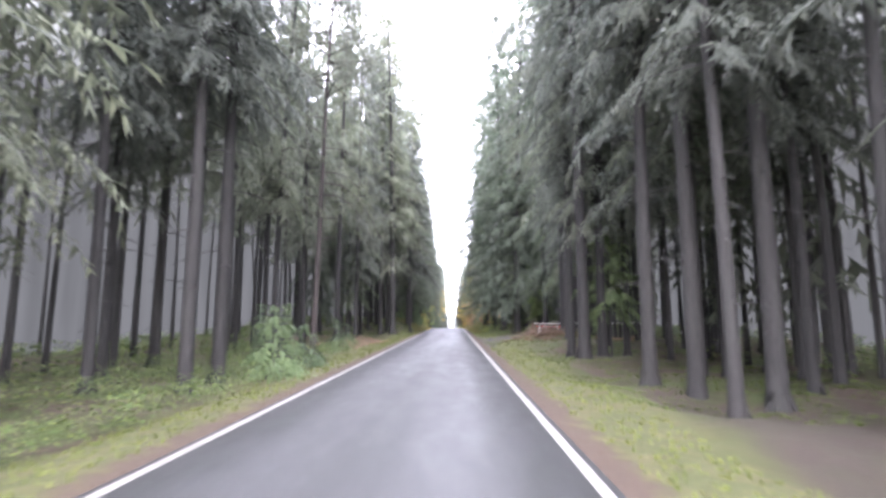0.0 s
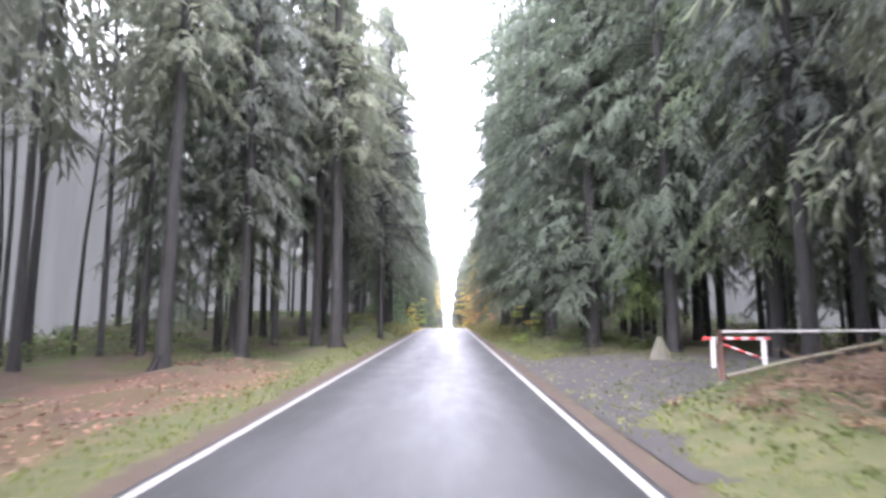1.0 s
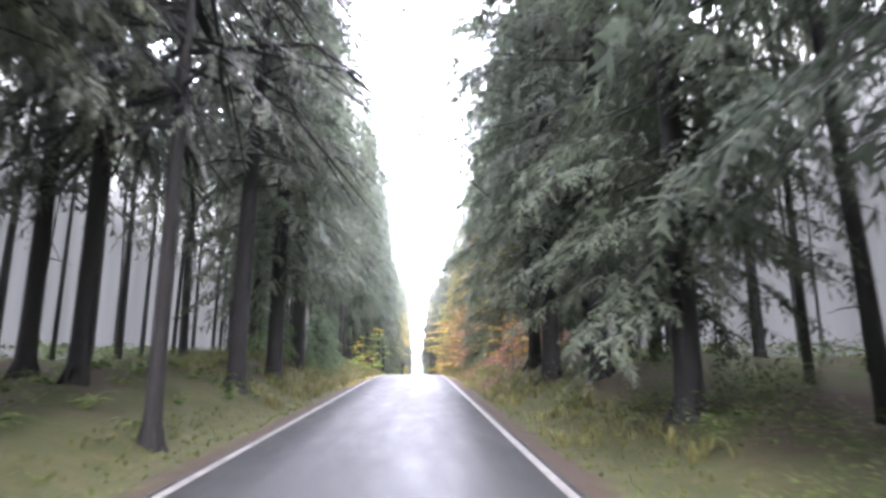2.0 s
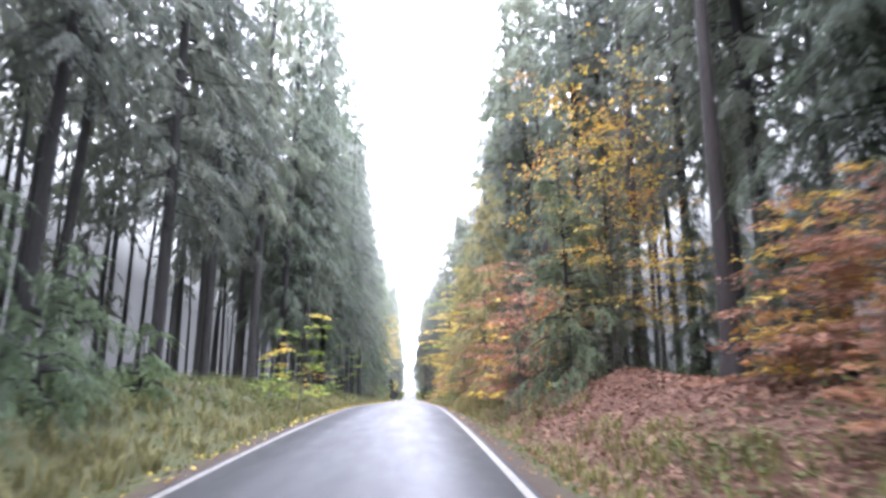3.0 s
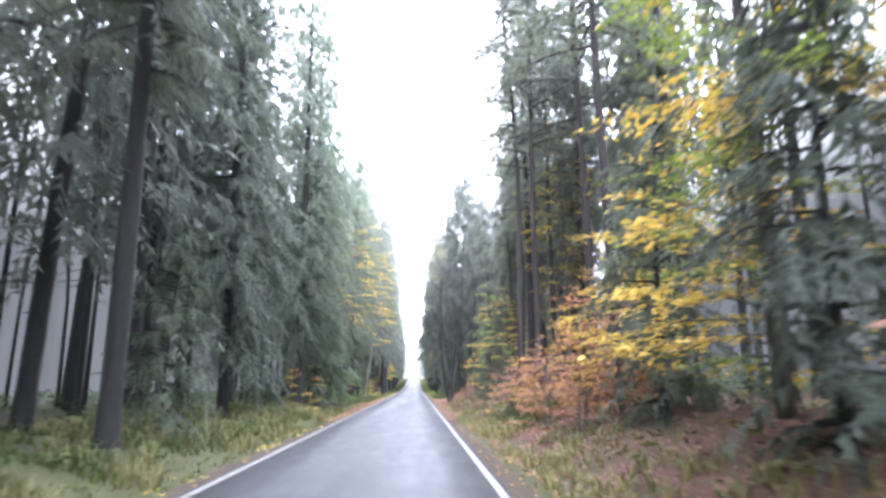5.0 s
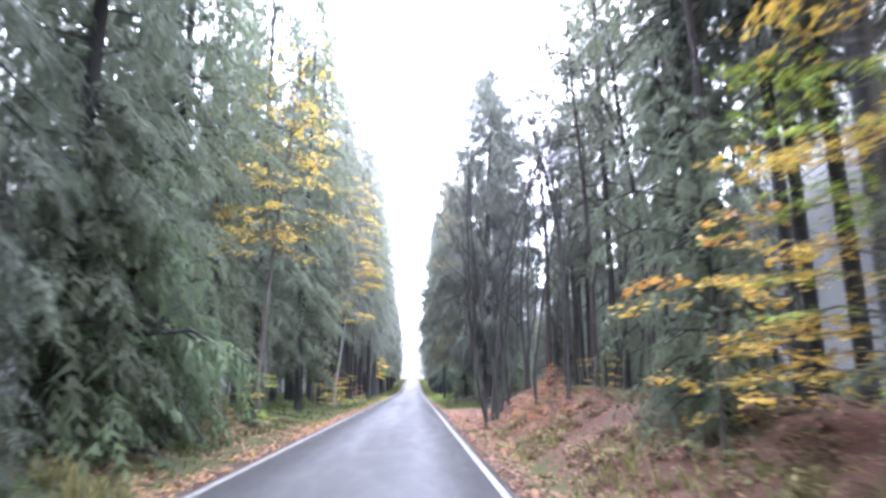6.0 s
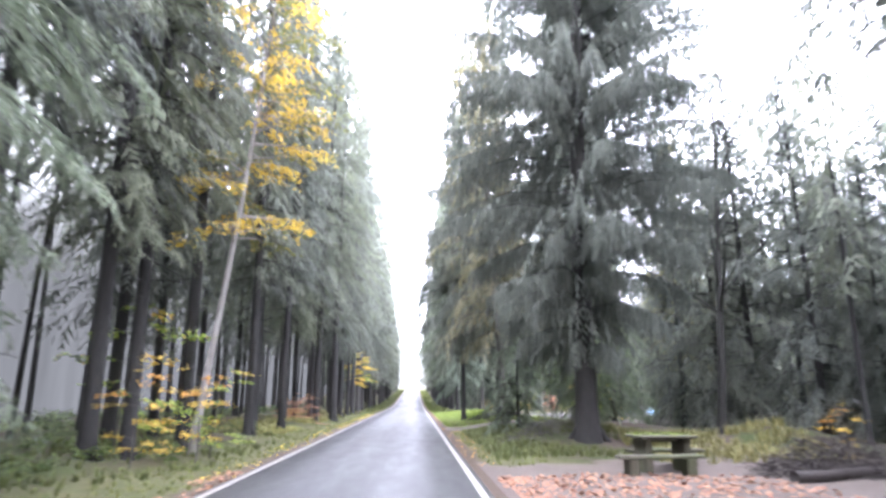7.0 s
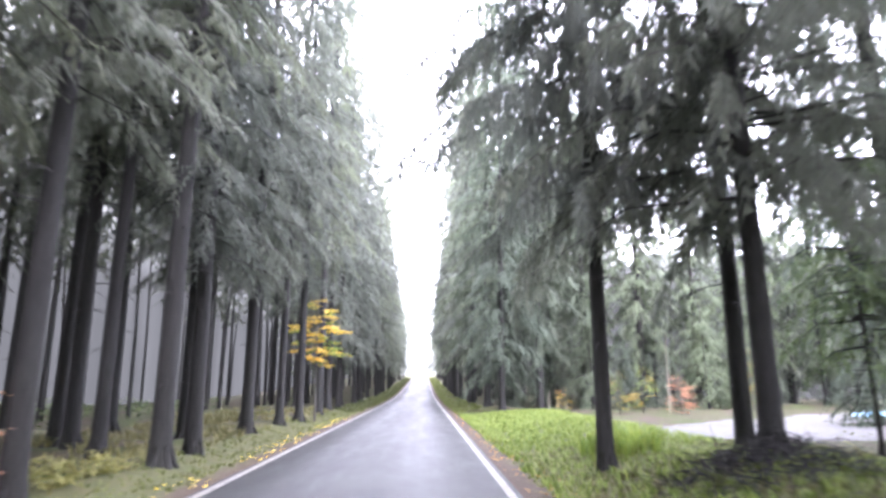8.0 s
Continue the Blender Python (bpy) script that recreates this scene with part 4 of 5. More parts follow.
alder_clump = ((3.75, 191.9, 0, 1.0, 170), (3.9, 191.2, 1, 1.05, 15), (3.95, 192.5, 1, 0.9, -20), (3.72, 192.8, 2, 0.85, 10), (4.1, 192.0, 0, 0.95, 200), (3.6, 192.3, 1, 0.8, 5))
alders = [bare_tree("alder_tree", 81, 11.5, 0.075, "leafless grey alder with slender leaning stem", (0.05, 0.03)),
          bare_tree("alder_tree", 82, 10.0, 0.055, "leafless grey alder with slender leaning stem", (-0.06, 0.02)),
          bare_tree("alder_tree", 83, 12.5, 0.095, "leafless grey alder with slender leaning stem", (-0.06, -0.04), twigs=1.2)]
for x, y, k, size in ((4.7, 194.0, 0, 0.85), (5.3, 198.3, 1, 1.0), (6.3, 197.2, 2, 1.0), (5.6, 195.4, 1, 1.1), (5.9, 196.6, 0, 0.95),
                      (6.9, 191.6, 0, 1.0), (8.8, 197.0, 0, 1.0), (9.9, 200.0, 2, 1.1), (4.6, 187.5, 1, 0.8), (5.2, 186.0, 0, 0.8), (8.0, 187.0, 2, 1.0), (7.0, 184.5, 0, 0.9)):
    stand(alders[k], x, y, size)
for x, y, k, size, turn in alder_clump:
    stand(alders[k], x, y, size, turn=turn)
stand(beeches["crown"], 8.3, 170.2, 0.85)

for x, y, k, size in ((6.3, 118.9, 2, 1.0), (7.6, 176.5, 4, 1.0), (8.6, 180.5, 1, 1.0), (7.7, 183.0, 3, 0.95), (9.6, 186.5, 4, 1.0), (11.2, 191.5, 0, 1.0), (10.6, 181.5, 1, 1.0), (12.6, 197.0, 3, 0.9), (9.0, 193.6, 1, 0.95), (12.5, 186.0, 4, 1.0)):
    stand(protos[k], x, y, size)

for x, y, k, size in ((9.9, 200.6, 1, 0.95), (11.2, 207.2, 4, 1.0), (12.6, 203.0, 3, 1.0), (-6.3, 197.5, 2, 0.95), (-6.9, 192.6, 5, 1.0), (-5.3, 203.0, 5, 1.0), (-6.2, 186.6, 5, 1.0), (-5.6, 180.0, 5, 1.0), (-5.2, 174.0, 2, 1.0), (-5.5, 162.0, 5, 1.05), (11.6, 237.6, 2, 1.05), (9.0, 98.0, 0, 1.0), (9.6, 103.5, 3, 1.0), (8.8, 108.5, 1, 1.0), (10.4, 112.5, 0, 1.0)):
    stand(protos[k], x, y, size)
for x, y, k, size in ((8.2, 199.2, 2, 1.1), (10.6, 203.6, 2, 1.15), (12.0, 200.5, 2, 1.1), (8.6, 192.0, 0, 1.0)):
    stand(alders[k], x, y, size)

# beyond the resting place
stand(conifer("great_spruce", 91, 26, 2.8, 4.5, 0.35, "great old spruce with curtain-like hanging boughs", fine=1.5, group="great spruces", taper=0.35, thick=3.2), 6.2, 215.2, 1.0)
stand(young[2], 5.1, 221.2, 0.85)
stand(young[2], 7.5, 219.4, 1.0)
stand(young[2], 8.6, 226.4, 0.9)
stand(young[2], 9.6, 223.6, 1.1)
stand(protos[4], 8.0, 222.6, 1.0)
stand(protos[0], 9.4, 226.8, 0.95)
stand(conifer("roadside_spruce", 92, 25, 5.0, 3.4, 0.14, "roadside spruce with bare straight trunk and hanging boughs", fine=1.3, group="great spruces", taper=0.5, thick=1.6), 4.0, 235.0, 1.0)
stand(conifer("roadside_spruce", 93, 27, 4.0, 4.3, 0.17, "thick roadside spruce on a root mound with hanging boughs", fine=1.3, group="great spruces", taper=0.45, thick=1.6), 5.9, 233.2, 1.0)
stand(protos[4], 6.3, 234.8, 0.75)
stand(larches[1], 5.2, 225.2, 1.1, (0, -4))
for x, y, k in ((4.9, 264.0, 2), (5.2, 259.0, 5), (8.0, 263.0, 2), (11.0, 264.0, 5), (15.0, 265.0, 2), (19.0, 266.0, 5), (23.0, 266.0, 2), (27.5, 266.0, 5)):
    stand(protos[k], x, y, 1.0)
for i in range(26):
    x, y = planted.uniform(12.5, 20), planted.uniform(198, 246)
    if free(x, y, 2.2) and not (x < 16 and y > 236):
        stand(edge, x, y, planted.uniform(0.75, 1.15))
stand(larches[1], 13.5, 225.5, 0.8)
stand(bare_tree("dead_larch", 95, 14.0, 0.14, "tall leafless tree behind the clearing", group="bare alders", twigs=1.3), 11.5, 218.0, 1.0)
stand(edge, 12.6, 220.0, 0.95)
stand(edge, 14.6, 217.0, 1.0)
for x, y, size in ((-5.1, 179.0, 0.95), (-4.9, 182.6, 0.65), (-4.7, 176.2, 0.6), (-5.2, 156.0, 0.8), (-5.3, 166.5, 0.7)):
    stand(young[2], x, y, size)
stand(young[0], -4.7, 180.5, 2.0)
stand(young[0], -5.0, 184.2, 1.6)
stand(fresh, 9.6, 236.2, 0.85)
for i in range(8):
    stand(edge, 6.5 + 3.3 * i, 268.0 + 0.9 * (i % 3), 0.8 + 0.08 * (i % 4))
stand(beeches["green"], 8.4, 222.4, 0.8)
stand(beeches["gold"], 10.6, 228.0, 0.7)
stand(beeches["copper"], 13.5, 255.3, 0.4)
stand(beeches["olive"], 10.5, 255.2, 0.3)
stand(beeches["olive"], 11.7, 255.8, 0.34)
stand(beeches["gold"], 10.6, 210.4, 0.5)
stand(beeches["gold"], 8.0, 257.0, 0.4)
for i in range(8):
    stand(young[2], 6.4 + 2.3 * i, 263.4 + 1.3 * math.sin(2.1 * i), 0.75 + 0.12 * (i % 3))
stand(beeches["olive"], 18.5, 258.0, 0.5)
stand(young[2], 16.5, 246.0, 0.9)
stand(young[2], 19.5, 248.0, 1.0)
# left rows near the end
for i, (x, y) in enumerate(((-4.6, 224.2), (-5.5, 222.8), (-6.7, 228.0), (-5.9, 231.0), (-5.2, 227.2), (-4.5, 233.0), (-4.0, 236.6), (-4.2, 238.9), (-5.5, 237.3), (-6.8, 238.7), (-7.7, 239.8), (-4.4, 244.0), (-4.3, 248.0), (-4.2, 251.2), (-4.3, 257.0), (-5.9, 243.0), (-5.8, 249.0), (-4.8, 219.5), (-5.7, 215.6), (-5.8, 210.2), (-6.0, 206.5), (-5.4, 211.2))):
    stand(protos[(1, 3, 4, 0)[i % 4]], x, y, 0.95)
# more depth behind the thin places
for i, (x, y) in enumerate(((11.6, 22.0), (13.4, 25.0), (12.0, 28.4), (15.0, 29.5), (-10.6, 221.5), (-11.8, 226.0), (-10.4, 231.0), (-12.0, 235.5), (-11.0, 240.5))):
    stand(second[i % 3], x, y, 0.95, turn=70 * i)


# woods on both sides
for side in (-1, 1):
    y = -5.0
    while y < 330:
        for row, (x0, spread) in enumerate(((4.9, 0.5), (8.0, 1.2))):
            x, yy = side * (x0 + planted.uniform(-spread, spread)), y + planted.uniform(-1.5, 1.5)
            if not keep_clear(x, yy) and free(x, yy, 2.3):
                taken.append((x, yy))
                near = row == 0 and yy < 262
                plant(planted.choice(protos if near else second), x, yy, size=planted.uniform(0.85, 1.12), lean=(planted.uniform(-1.5, 1.5), planted.uniform(-1.5, 1.5)), wide=1.35 if 36 < yy < 84 and row == 0 else 1.1)
        y += 4.4


def stamp(parts, placements, name, label):
    """Many plain trees in one mesh: parts are (shape, material)."""
    verts, faces, slots = [], [], []
    base = 0
    me = bpy.data.meshes.new(name)
    for _, mat in parts[0]:
        me.materials.append(mat)
    kinds = [[(np.array(s.v), s.f) for s, _ in kind] for kind in parts]
    for which, x, y, z, turn, size in placements:
        c, sn = math.cos(turn) * size, math.sin(turn) * size
        rot = np.array(((c, sn, 0), (-sn, c, 0), (0, 0, size)))
        for slot, (v, f) in enumerate(kinds[which]):
            verts.append(v @ rot + np.array((x, y, z)))
            faces.extend(tuple(i + base for i in one) for one in f)
            slots.extend([slot] * len(f))
            base += len(v)
    me.from_pydata(np.concatenate(verts).tolist(), [], faces)
    me.polygons.foreach_set("material_index", slots)
    me.update()
    return tagged(new(name, me), label, "forest", kind="stuff")


deep_parts = []
for seed, height, crown_from, radius, trunk_r, fine in ((11, 24, 8.0, 2.4, 0.15, 0.16), (12, 22, 10.0, 2.2, 0.12, 0.16), (13, 26, 9.0, 2.5, 0.18, 0.16), (14, 19, 3.0, 2.6, 0.14, 0.16), (15, 23, 14.0, 1.8, 0.1, 0.06)):
    tr, _, crown = spruce_meshes(seed, height, crown_from, radius, trunk_r, fine, 0.5, False)
    deep_parts.append(((tr, BARK_SPRUCE), (crown, NEEDLE)))
places = []
for side in (-1, 1):
    for x0 in (10.8, 14.2):
        y = -8.0
        while y < 345:
            x, yy = side * (x0 + planted.uniform(-1.6, 1.6)), y + planted.uniform(-2, 2)
            open_side = x > 12 and 196 < yy < 243
            if open_side or not keep_clear(x, yy) or x > 12.5 and 178 < yy < 205:
                which = planted.choice((0, 1, 2)) if planted.random() < 0.95 else 3
                places.append((which, x, yy, ground_z(x, yy), planted.uniform(0, 6.28), planted.uniform(0.55, 0.72) if open_side else planted.uniform(0.8, 1.12)))
            y += 5.4
    # slim poles between them
    for k in range(120):
        x, yy = side * planted.uniform(10.0, 20.0), planted.uniform(0, 300)
        if not keep_clear(x, yy):
            places.append((4, x, yy, ground_z(x, yy), planted.uniform(0, 6.28), planted.uniform(0.75, 1.15)))
for side in (-1, 1):
    for x0 in (5.5, 9, 13):
        for k in range(22):
            x, yy = side * (x0 + planted.uniform(-0.7, 0.7)), 334 + 4.5 * k + planted.uniform(-1, 1)
            places.append((planted.choice((0, 1, 2, 3)), x, yy, ground_z(x, yy), planted.uniform(0, 6.28), planted.uniform(0.85, 1.1)))
# young woods round the clearing and the lot
for k in range(64):
    x, yy = (planted.uniform(15.5, 38), planted.uniform(208, 240)) if k < 40 else (planted.uniform(24, 40), planted.uniform(240, 284))
    places.append((planted.choice((0, 3, 3)), x, yy, ground_z(x, yy), planted.uniform(0, 6.28), planted.uniform(0.6, 0.85)))
stamp(deep_parts, places, "forest_depth", "deep rows of slender spruces behind the road edge")

# fuller crowns over the thin places behind the bank
for i, (x, y, k, size) in enumerate(((-8.4, 166.0, 0, 1.0), (-9.8, 161.0, 3, 1.0), (-7.8, 171.0, 4, 0.95), (-9.2, 176.0, 0, 1.0), (9.6, 172.4, 3, 0.95), (11.2, 168.0, 0, 1.0), (10.4, 162.6, 4, 1.0), (10.9, 177.4, 0, 0.95))):
    plant(protos[k], x, y, 47 * i, size)


def mist_glow_sheet(x0, y0, x1, y1, low, high, material):
    """Upright glowing sheet standing in for misty distance and its light behind the trees."""
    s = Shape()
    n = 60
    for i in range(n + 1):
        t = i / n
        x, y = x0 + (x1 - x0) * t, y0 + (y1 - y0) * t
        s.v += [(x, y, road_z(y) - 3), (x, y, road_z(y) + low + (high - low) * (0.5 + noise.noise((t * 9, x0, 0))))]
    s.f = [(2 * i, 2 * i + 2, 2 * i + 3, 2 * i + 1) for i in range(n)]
    return whole("backdrop", s, material, "glowing upright sheet painted as pale misty distance behind the woods", "distance", kind="structure")


# glowing sheets added close behind the trees in place of mist
mist_glow_sheet(-21, -60, -21, 470, 20, 30, MIST_GLOW)
mist_glow_sheet(21, -60, 21, 205, 20, 30, MIST_GLOW)
mist_glow_sheet(21, 205, 44, 209, 18, 26, MIST_GLOW)
mist_glow_sheet(44, 209, 44, 284, 12, 18, MIST_GLOW)
mist_glow_sheet(44, 284, 21, 288, 12, 18, MIST_GLOW)
mist_glow_sheet(21, 288, 21, 470, 20, 30, MIST_GLOW)
mist_glow_sheet(-44, 470, 44, 470, 14, 20, MIST_GLOW_BRIGHT)


# ---------------------------------------------------------------- things beside the road
def rod(s, a, b, r, n=8):
    s.tube([Vector(a), Vector(b)], [r, r], n)


def barrier():
    """Red and white counterweight barrier on white concrete posts."""
    ob = thing("barrier", "red and white striped forest barrier on white concrete posts", "barrier")
    y, x0, x1 = 43.0, 6.4, 8.1
    g = ground_z(7.2, y)
    for x, dy in ((6.62, 0), (7.95, 0.3)):
        s = Shape()
        s.box(pose(x, y + dy, g + 0.25), 0.09, 0.09, 0.78, 0.012)
        part("post", s, WHITE_PAINT, ob)
    n = 9
    for i in range(n):
        s = Shape()
        a, b = x0 + (x1 - x0) * i / n, x0 + (x1 - x0) * (i + 1) / n
        rod(s, (a, y - 0.02 + 0.3 * i / n, g + 0.68), (b, y - 0.02 + 0.3 * (i + 1) / n, g + 0.68), 0.037)
        part("stripe", s, RED_PAINT if i % 2 == 0 else WHITE_PAINT, ob, "red painted section of the bar" if i % 2 == 0 else "white painted section of the bar", True)
    n = 7
    for i in range(n):
        s = Shape()
        a, b = i / n, (i + 1) / n
        rod(s, (6.75 + 1.15 * a, y + 0.1, g + 0.6 - 0.42 * a), (6.75 + 1.15 * b, y + 0.1, g + 0.6 - 0.42 * b), 0.026)
        part("stripe", s, WHITE_PAINT if i % 2 == 0 else RED_PAINT, ob, "", True)
    return ob


def pole_gate():
    ob = thing("pole_gate", "pale round pole resting on a rusty brown post", "gate")
    x, y = 5.95, 41.0
    g = ground_z(x, y)
    s = Shape()
    s.tube([Vector((x, y, g - 0.3)), Vector((x, y, g + 0.98))], [0.06, 0.056], 10)
    part("post", s, POST_BROWN, ob, "rusty brown round post", True)
    s = Shape()
    s.tube([Vector((x, y, g + 0.96)), Vector((9, y + 0.2, g + 0.98)), Vector((13.5, y + 0.5, g + 1.02))], [0.026, 0.024, 0.024], 8)
    part("pole", s, WHITE_PAINT, ob, "pale round pole", True)
    s = Shape()
    s.tube([Vector((x + 0.1, y + 0.05, g + 0.06)), Vector((7.4, y + 0.3, g + 0.34)), Vector((9.6, y + 0.6, g + 0.75))], [0.045, 0.042, 0.035], 8)
    part("brace", s, WOOD_OLD, ob, "weathered slanting pole", True)
    return ob


def rough_stone(name, x, y, sx, sy, h, material, label, category, peak=0.2, seed=1, group=""):
    """A weathered block that narrows upwards."""
    rng = random.Random(seed)
    s = Shape()
    rings, n = 5, 9
    g = ground_z(x, y)
    for k in range(rings):
        t = k / (rings - 1)
        w = 1 - (1 - peak) * t ** 1.2
        for j in range(n):
            a = 2 * math.pi * j / n
            q = 1 + rng.uniform(-0.12, 0.12)
            s.v.append((x + sx * w * q * math.cos(a), y + sy * w * q * math.sin(a), g - 0.1 + (h + 0.1) * t + rng.uniform(-0.03, 0.03)))
    for k in range(rings - 1):
        for j in range(n):
            s.f.append((k * n + j, k * n + (j + 1) % n, (k + 1) * n + (j + 1) % n, (k + 1) * n + j))
    s.f.append(tuple((rings - 1) * n + j for j in range(n)))
    return whole(name, s, material, label, category, group, smooth=False)


def tree_stump(x, y, r, h, seed):
    ob = thing("tree_stump", "old cut stump covered with bright green moss", "stump")
    rng = random.Random(seed)
    g = ground_z(x, y)
    s = Shape()
    s.tube([Vector((x, y, g - 0.2)), Vector((x, y, g + 0.08)), Vector((x, y, g + h))], [r * 1.5, r * 1.15, r], 12)
    part("wood", s, WOOD_OLD, ob, smooth=True)
    m = Shape()
    for k in range(260):
        a, q = rng.uniform(0, 6.28), r * rng.uniform(0, 1.05) ** 0.5
        p = Vector((x + q * math.cos(a), y + q * math.sin(a), g + h - 0.01 - (0.1 * rng.random() if q > r * 0.9 else 0)))
        leaf(m, p, Vector((math.cos(a), math.sin(a), rng.uniform(0.2, 1.4))), 0.07, rng)
    part("moss_cap", m, MOSS, ob, "bright green moss cap", kind="stuff")
    return ob


def brush_heap(name, x, y, rx, ry, h, seed, label, material, twigs=260):
    """A heap of dead twigs and dry stalks."""
    rng = random.Random(seed)
    s = Shape()
    for k in range(twigs):
        a, q = rng.uniform(0, 6.28), rng.random() ** 0.6
        px, py = x + rx * q * math.cos(a), y + ry * q * math.sin(a)
        top = h * (1 - q * q)
        p = Vector((px, py, ground_z(px, py) + rng.uniform(0, 1) * top))
        d = Vector((rng.gauss(0, 1), rng.gauss(0, 1), rng.gauss(0.15, 0.35))).normalized()
        ln = rng.uniform(0.2, 0.6)
        s.tube([p, p + d * ln * 0.5, p + d * ln + Vector((0, 0, -0.12 * ln))], [0.007, 0.005, 0.002], 3, False)
        frond(s, p, d, ln * 0.6, 0.035, rng, 3, 0.3)
    return whole(name, s, material, label, "brushwood", "brush heaps", "stuff")


def picnic_table(x, y, turn):
    ob = thing("picnic_table", "mossy old wooden picnic table with low plank benches", "table")
    g = ground_z(x, y)
    base = pose(x, y, g, 0, 0, turn)
    for k in range(4):
        s = Shape()
        s.box(base @ pose(0, -0.33 + 0.22 * k, 0.74), 1.25, 0.205, 0.055, 0.012)
        part("plank", s, WOOD_DARK, ob)
    for dx in (-0.43, 0.43):
        s = Shape()
        s.box(base @ pose(dx, 0, 0.33), 0.17, 0.6, 0.77, 0.03)
        part("leg", s, WOOD_DARK, ob)
    s = Shape()
    s.box(base @ pose(0, 0, 0.665), 0.84, 0.09, 0.08, 0.01)
    part("stretcher", s, WOOD_DARK, ob)
    m = Shape()
    rng = random.Random(5)
    for k in range(420):
        p = base @ Vector((rng.uniform(-0.6, 0.6), rng.gauss(0.12, 0.16), 0.768))
        leaf(m, p, Vector((rng.gauss(0, 1), rng.gauss(0, 1), 0.8)), 0.06, rng)
    part("moss_cover", m, MOSS, ob, "patches of green moss on the tabletop", kind="stuff")
    return ob


def plank_bench(x, y, turn):
    ob = thing("plank_bench", "low dark weathered plank bench beside the table", "bench", "picnic benches")
    base = pose(x, y, ground_z(x, y), 0, 0, turn)
    for dy in (-0.1, 0.1):
        s = Shape()
        s.box(base @ pose(0, dy, 0.37), 1.75, 0.19, 0.06, 0.012)
        part("plank", s, WOOD_DARK, ob)
    for dx in (-0.6, 0.6):
        s = Shape()
        s.box(base @ pose(dx, 0, 0.12), 0.2, 0.34, 0.44, 0.03)
        part("leg", s, WOOD_DARK, ob)
    return ob


def log_on_ground(x, y, length, r, turn, label, group="", material=None):
    s = Shape()
    d = Vector((math.cos(radians(turn)), math.sin(radians(turn)), 0))
    pts = []
    for i in range(6):
        p = Vector((x, y, 0)) + d * length * (i / 5 - 0.5)
        pts.append(Vector((p.x + 0.03 * math.sin(i * 2.1), p.y, ground_z(p.x, p.y) + r * 0.8)))
    s.tube(pts, [r, r * 0.97, r * 0.93, r * 0.9, r * 0.85, r * 0.8], 9)
    return whole("fallen_log", s, material or WOOD_OLD, label, "log", group, smooth=True)


def marker_post(x, y, h, r, material, label, category="post"):
    g = ground_z(x, y)
    s = Shape()
    s.tube([Vector((x, y, g - 0.2)), Vector((x, y, g + h * 0.5)), Vector((x + 0.03, y, g + h))], [r, r * 0.95, r * 0.85], 7)
    return whole("marker_post", s, material, label, category, "marker posts", smooth=True)


def sheet_heap(x, y, sx, sy, h, seed):
    """A crumpled plastic cover over a low heap."""
    rng = random.Random(seed)
    s = Shape()
    n = 11
    g = ground_z(x, y)
    for j in range(n):
        for i in range(n):
            u, v = 2 * i / (n - 1) - 1, 2 * j / (n - 1) - 1
            d = max(abs(u), abs(v))
            s.v.append((x + u * sx + rng.uniform(-0.04, 0.04), y + v * sy + rng.uniform(-0.04, 0.04), g + 0.02 + h * (1 - d ** 3) * (0.85 + 0.3 * noise.noise((u * 2, v * 2, seed)))))
    s.f = [(j * n + i, j * n + i + 1, (j + 1) * n + i + 1, (j + 1) * n + i) for j in range(n - 1) for i in range(n - 1)]
    return whole("covered_heap", s, BLUE_SHEET, "low heap under a pale blue plastic sheet", "tarpaulin", "covered heaps")


barrier()
pole_gate()
rough_stone("marker_stone", 6.25, 45.6, 0.36, 0.3, 0.66, STONE, "pointed lichened stone beside the forest track", "stone", 0.12, 3)
tree_stump(7.55, 31.6, 0.27, 0.33, 4)
log_on_ground(6.9, 25.6, 3.2, 0.06, 8, "thin fallen branch lying on the moss", "fallen wood", WOOD_DARK)
log_on_ground(8.2, 24.9, 2.4, 0.05, -12, "thin fallen branch lying on the moss", "fallen wood", WOOD_DARK)
log_on_ground(-9.2, 240.5, 2.6, 0.12, 15, "pale fallen log on the forest floor", "fallen wood")
log_on_ground(-10.5, 243.5, 2.0, 0.1, -5, "pale fallen log on the forest floor", "fallen wood")
brush_heap("brush_heap", 6.2, 36.3, 2.0, 1.8, 0.55, 8, "low heap of brown dead twigs and dry fern", BRACKEN, 900)
brush_heap("brush_heap", 9.6, 209.0, 1.7, 1.0, 0.8, 9, "low heap of dark cut branches", BARK_PINE, 1100)
log_on_ground(9.0, 208.2, 1.9, 0.13, 12, "dark cut log at the edge of the clearing", "fallen wood", BARK_PINE)
log_on_ground(10.2, 208.4, 1.6, 0.11, -14, "dark cut log at the edge of the clearing", "fallen wood", BARK_PINE)
brush_heap("brush_heap", 5.4, 216.6, 1.6, 1.0, 0.35, 10, "low heap of dark cut branches", BARK_GREY, 500)
brush_heap("brush_heap", 5.5, 232.6, 1.5, 0.9, 0.4, 11, "low heap of dark dead twigs round the roots of a spruce", BARK_SPRUCE, 700)
picnic_table(6.4, 210.0, 4)
plank_bench(6.0, 209.1, 4)
plank_bench(6.8, 210.9, 4)
marker_post(12.6, 254.5, 3.8, 0.03, WOOD_OLD, "thin pale pole at the edge of the lot", "pole")
for x, y, h in ((7.3, 256.8, 1.0), (7.9, 257.6, 0.7), (8.5, 258.2, 0.6)):
    marker_post(x, y, h, 0.035, WOOD_OLD, "short pale wooden post in the grass")
marker_post(-4.9, 158.5, 0.75, 0.05, WOOD_OLD, "short weathered wooden post on the verge")
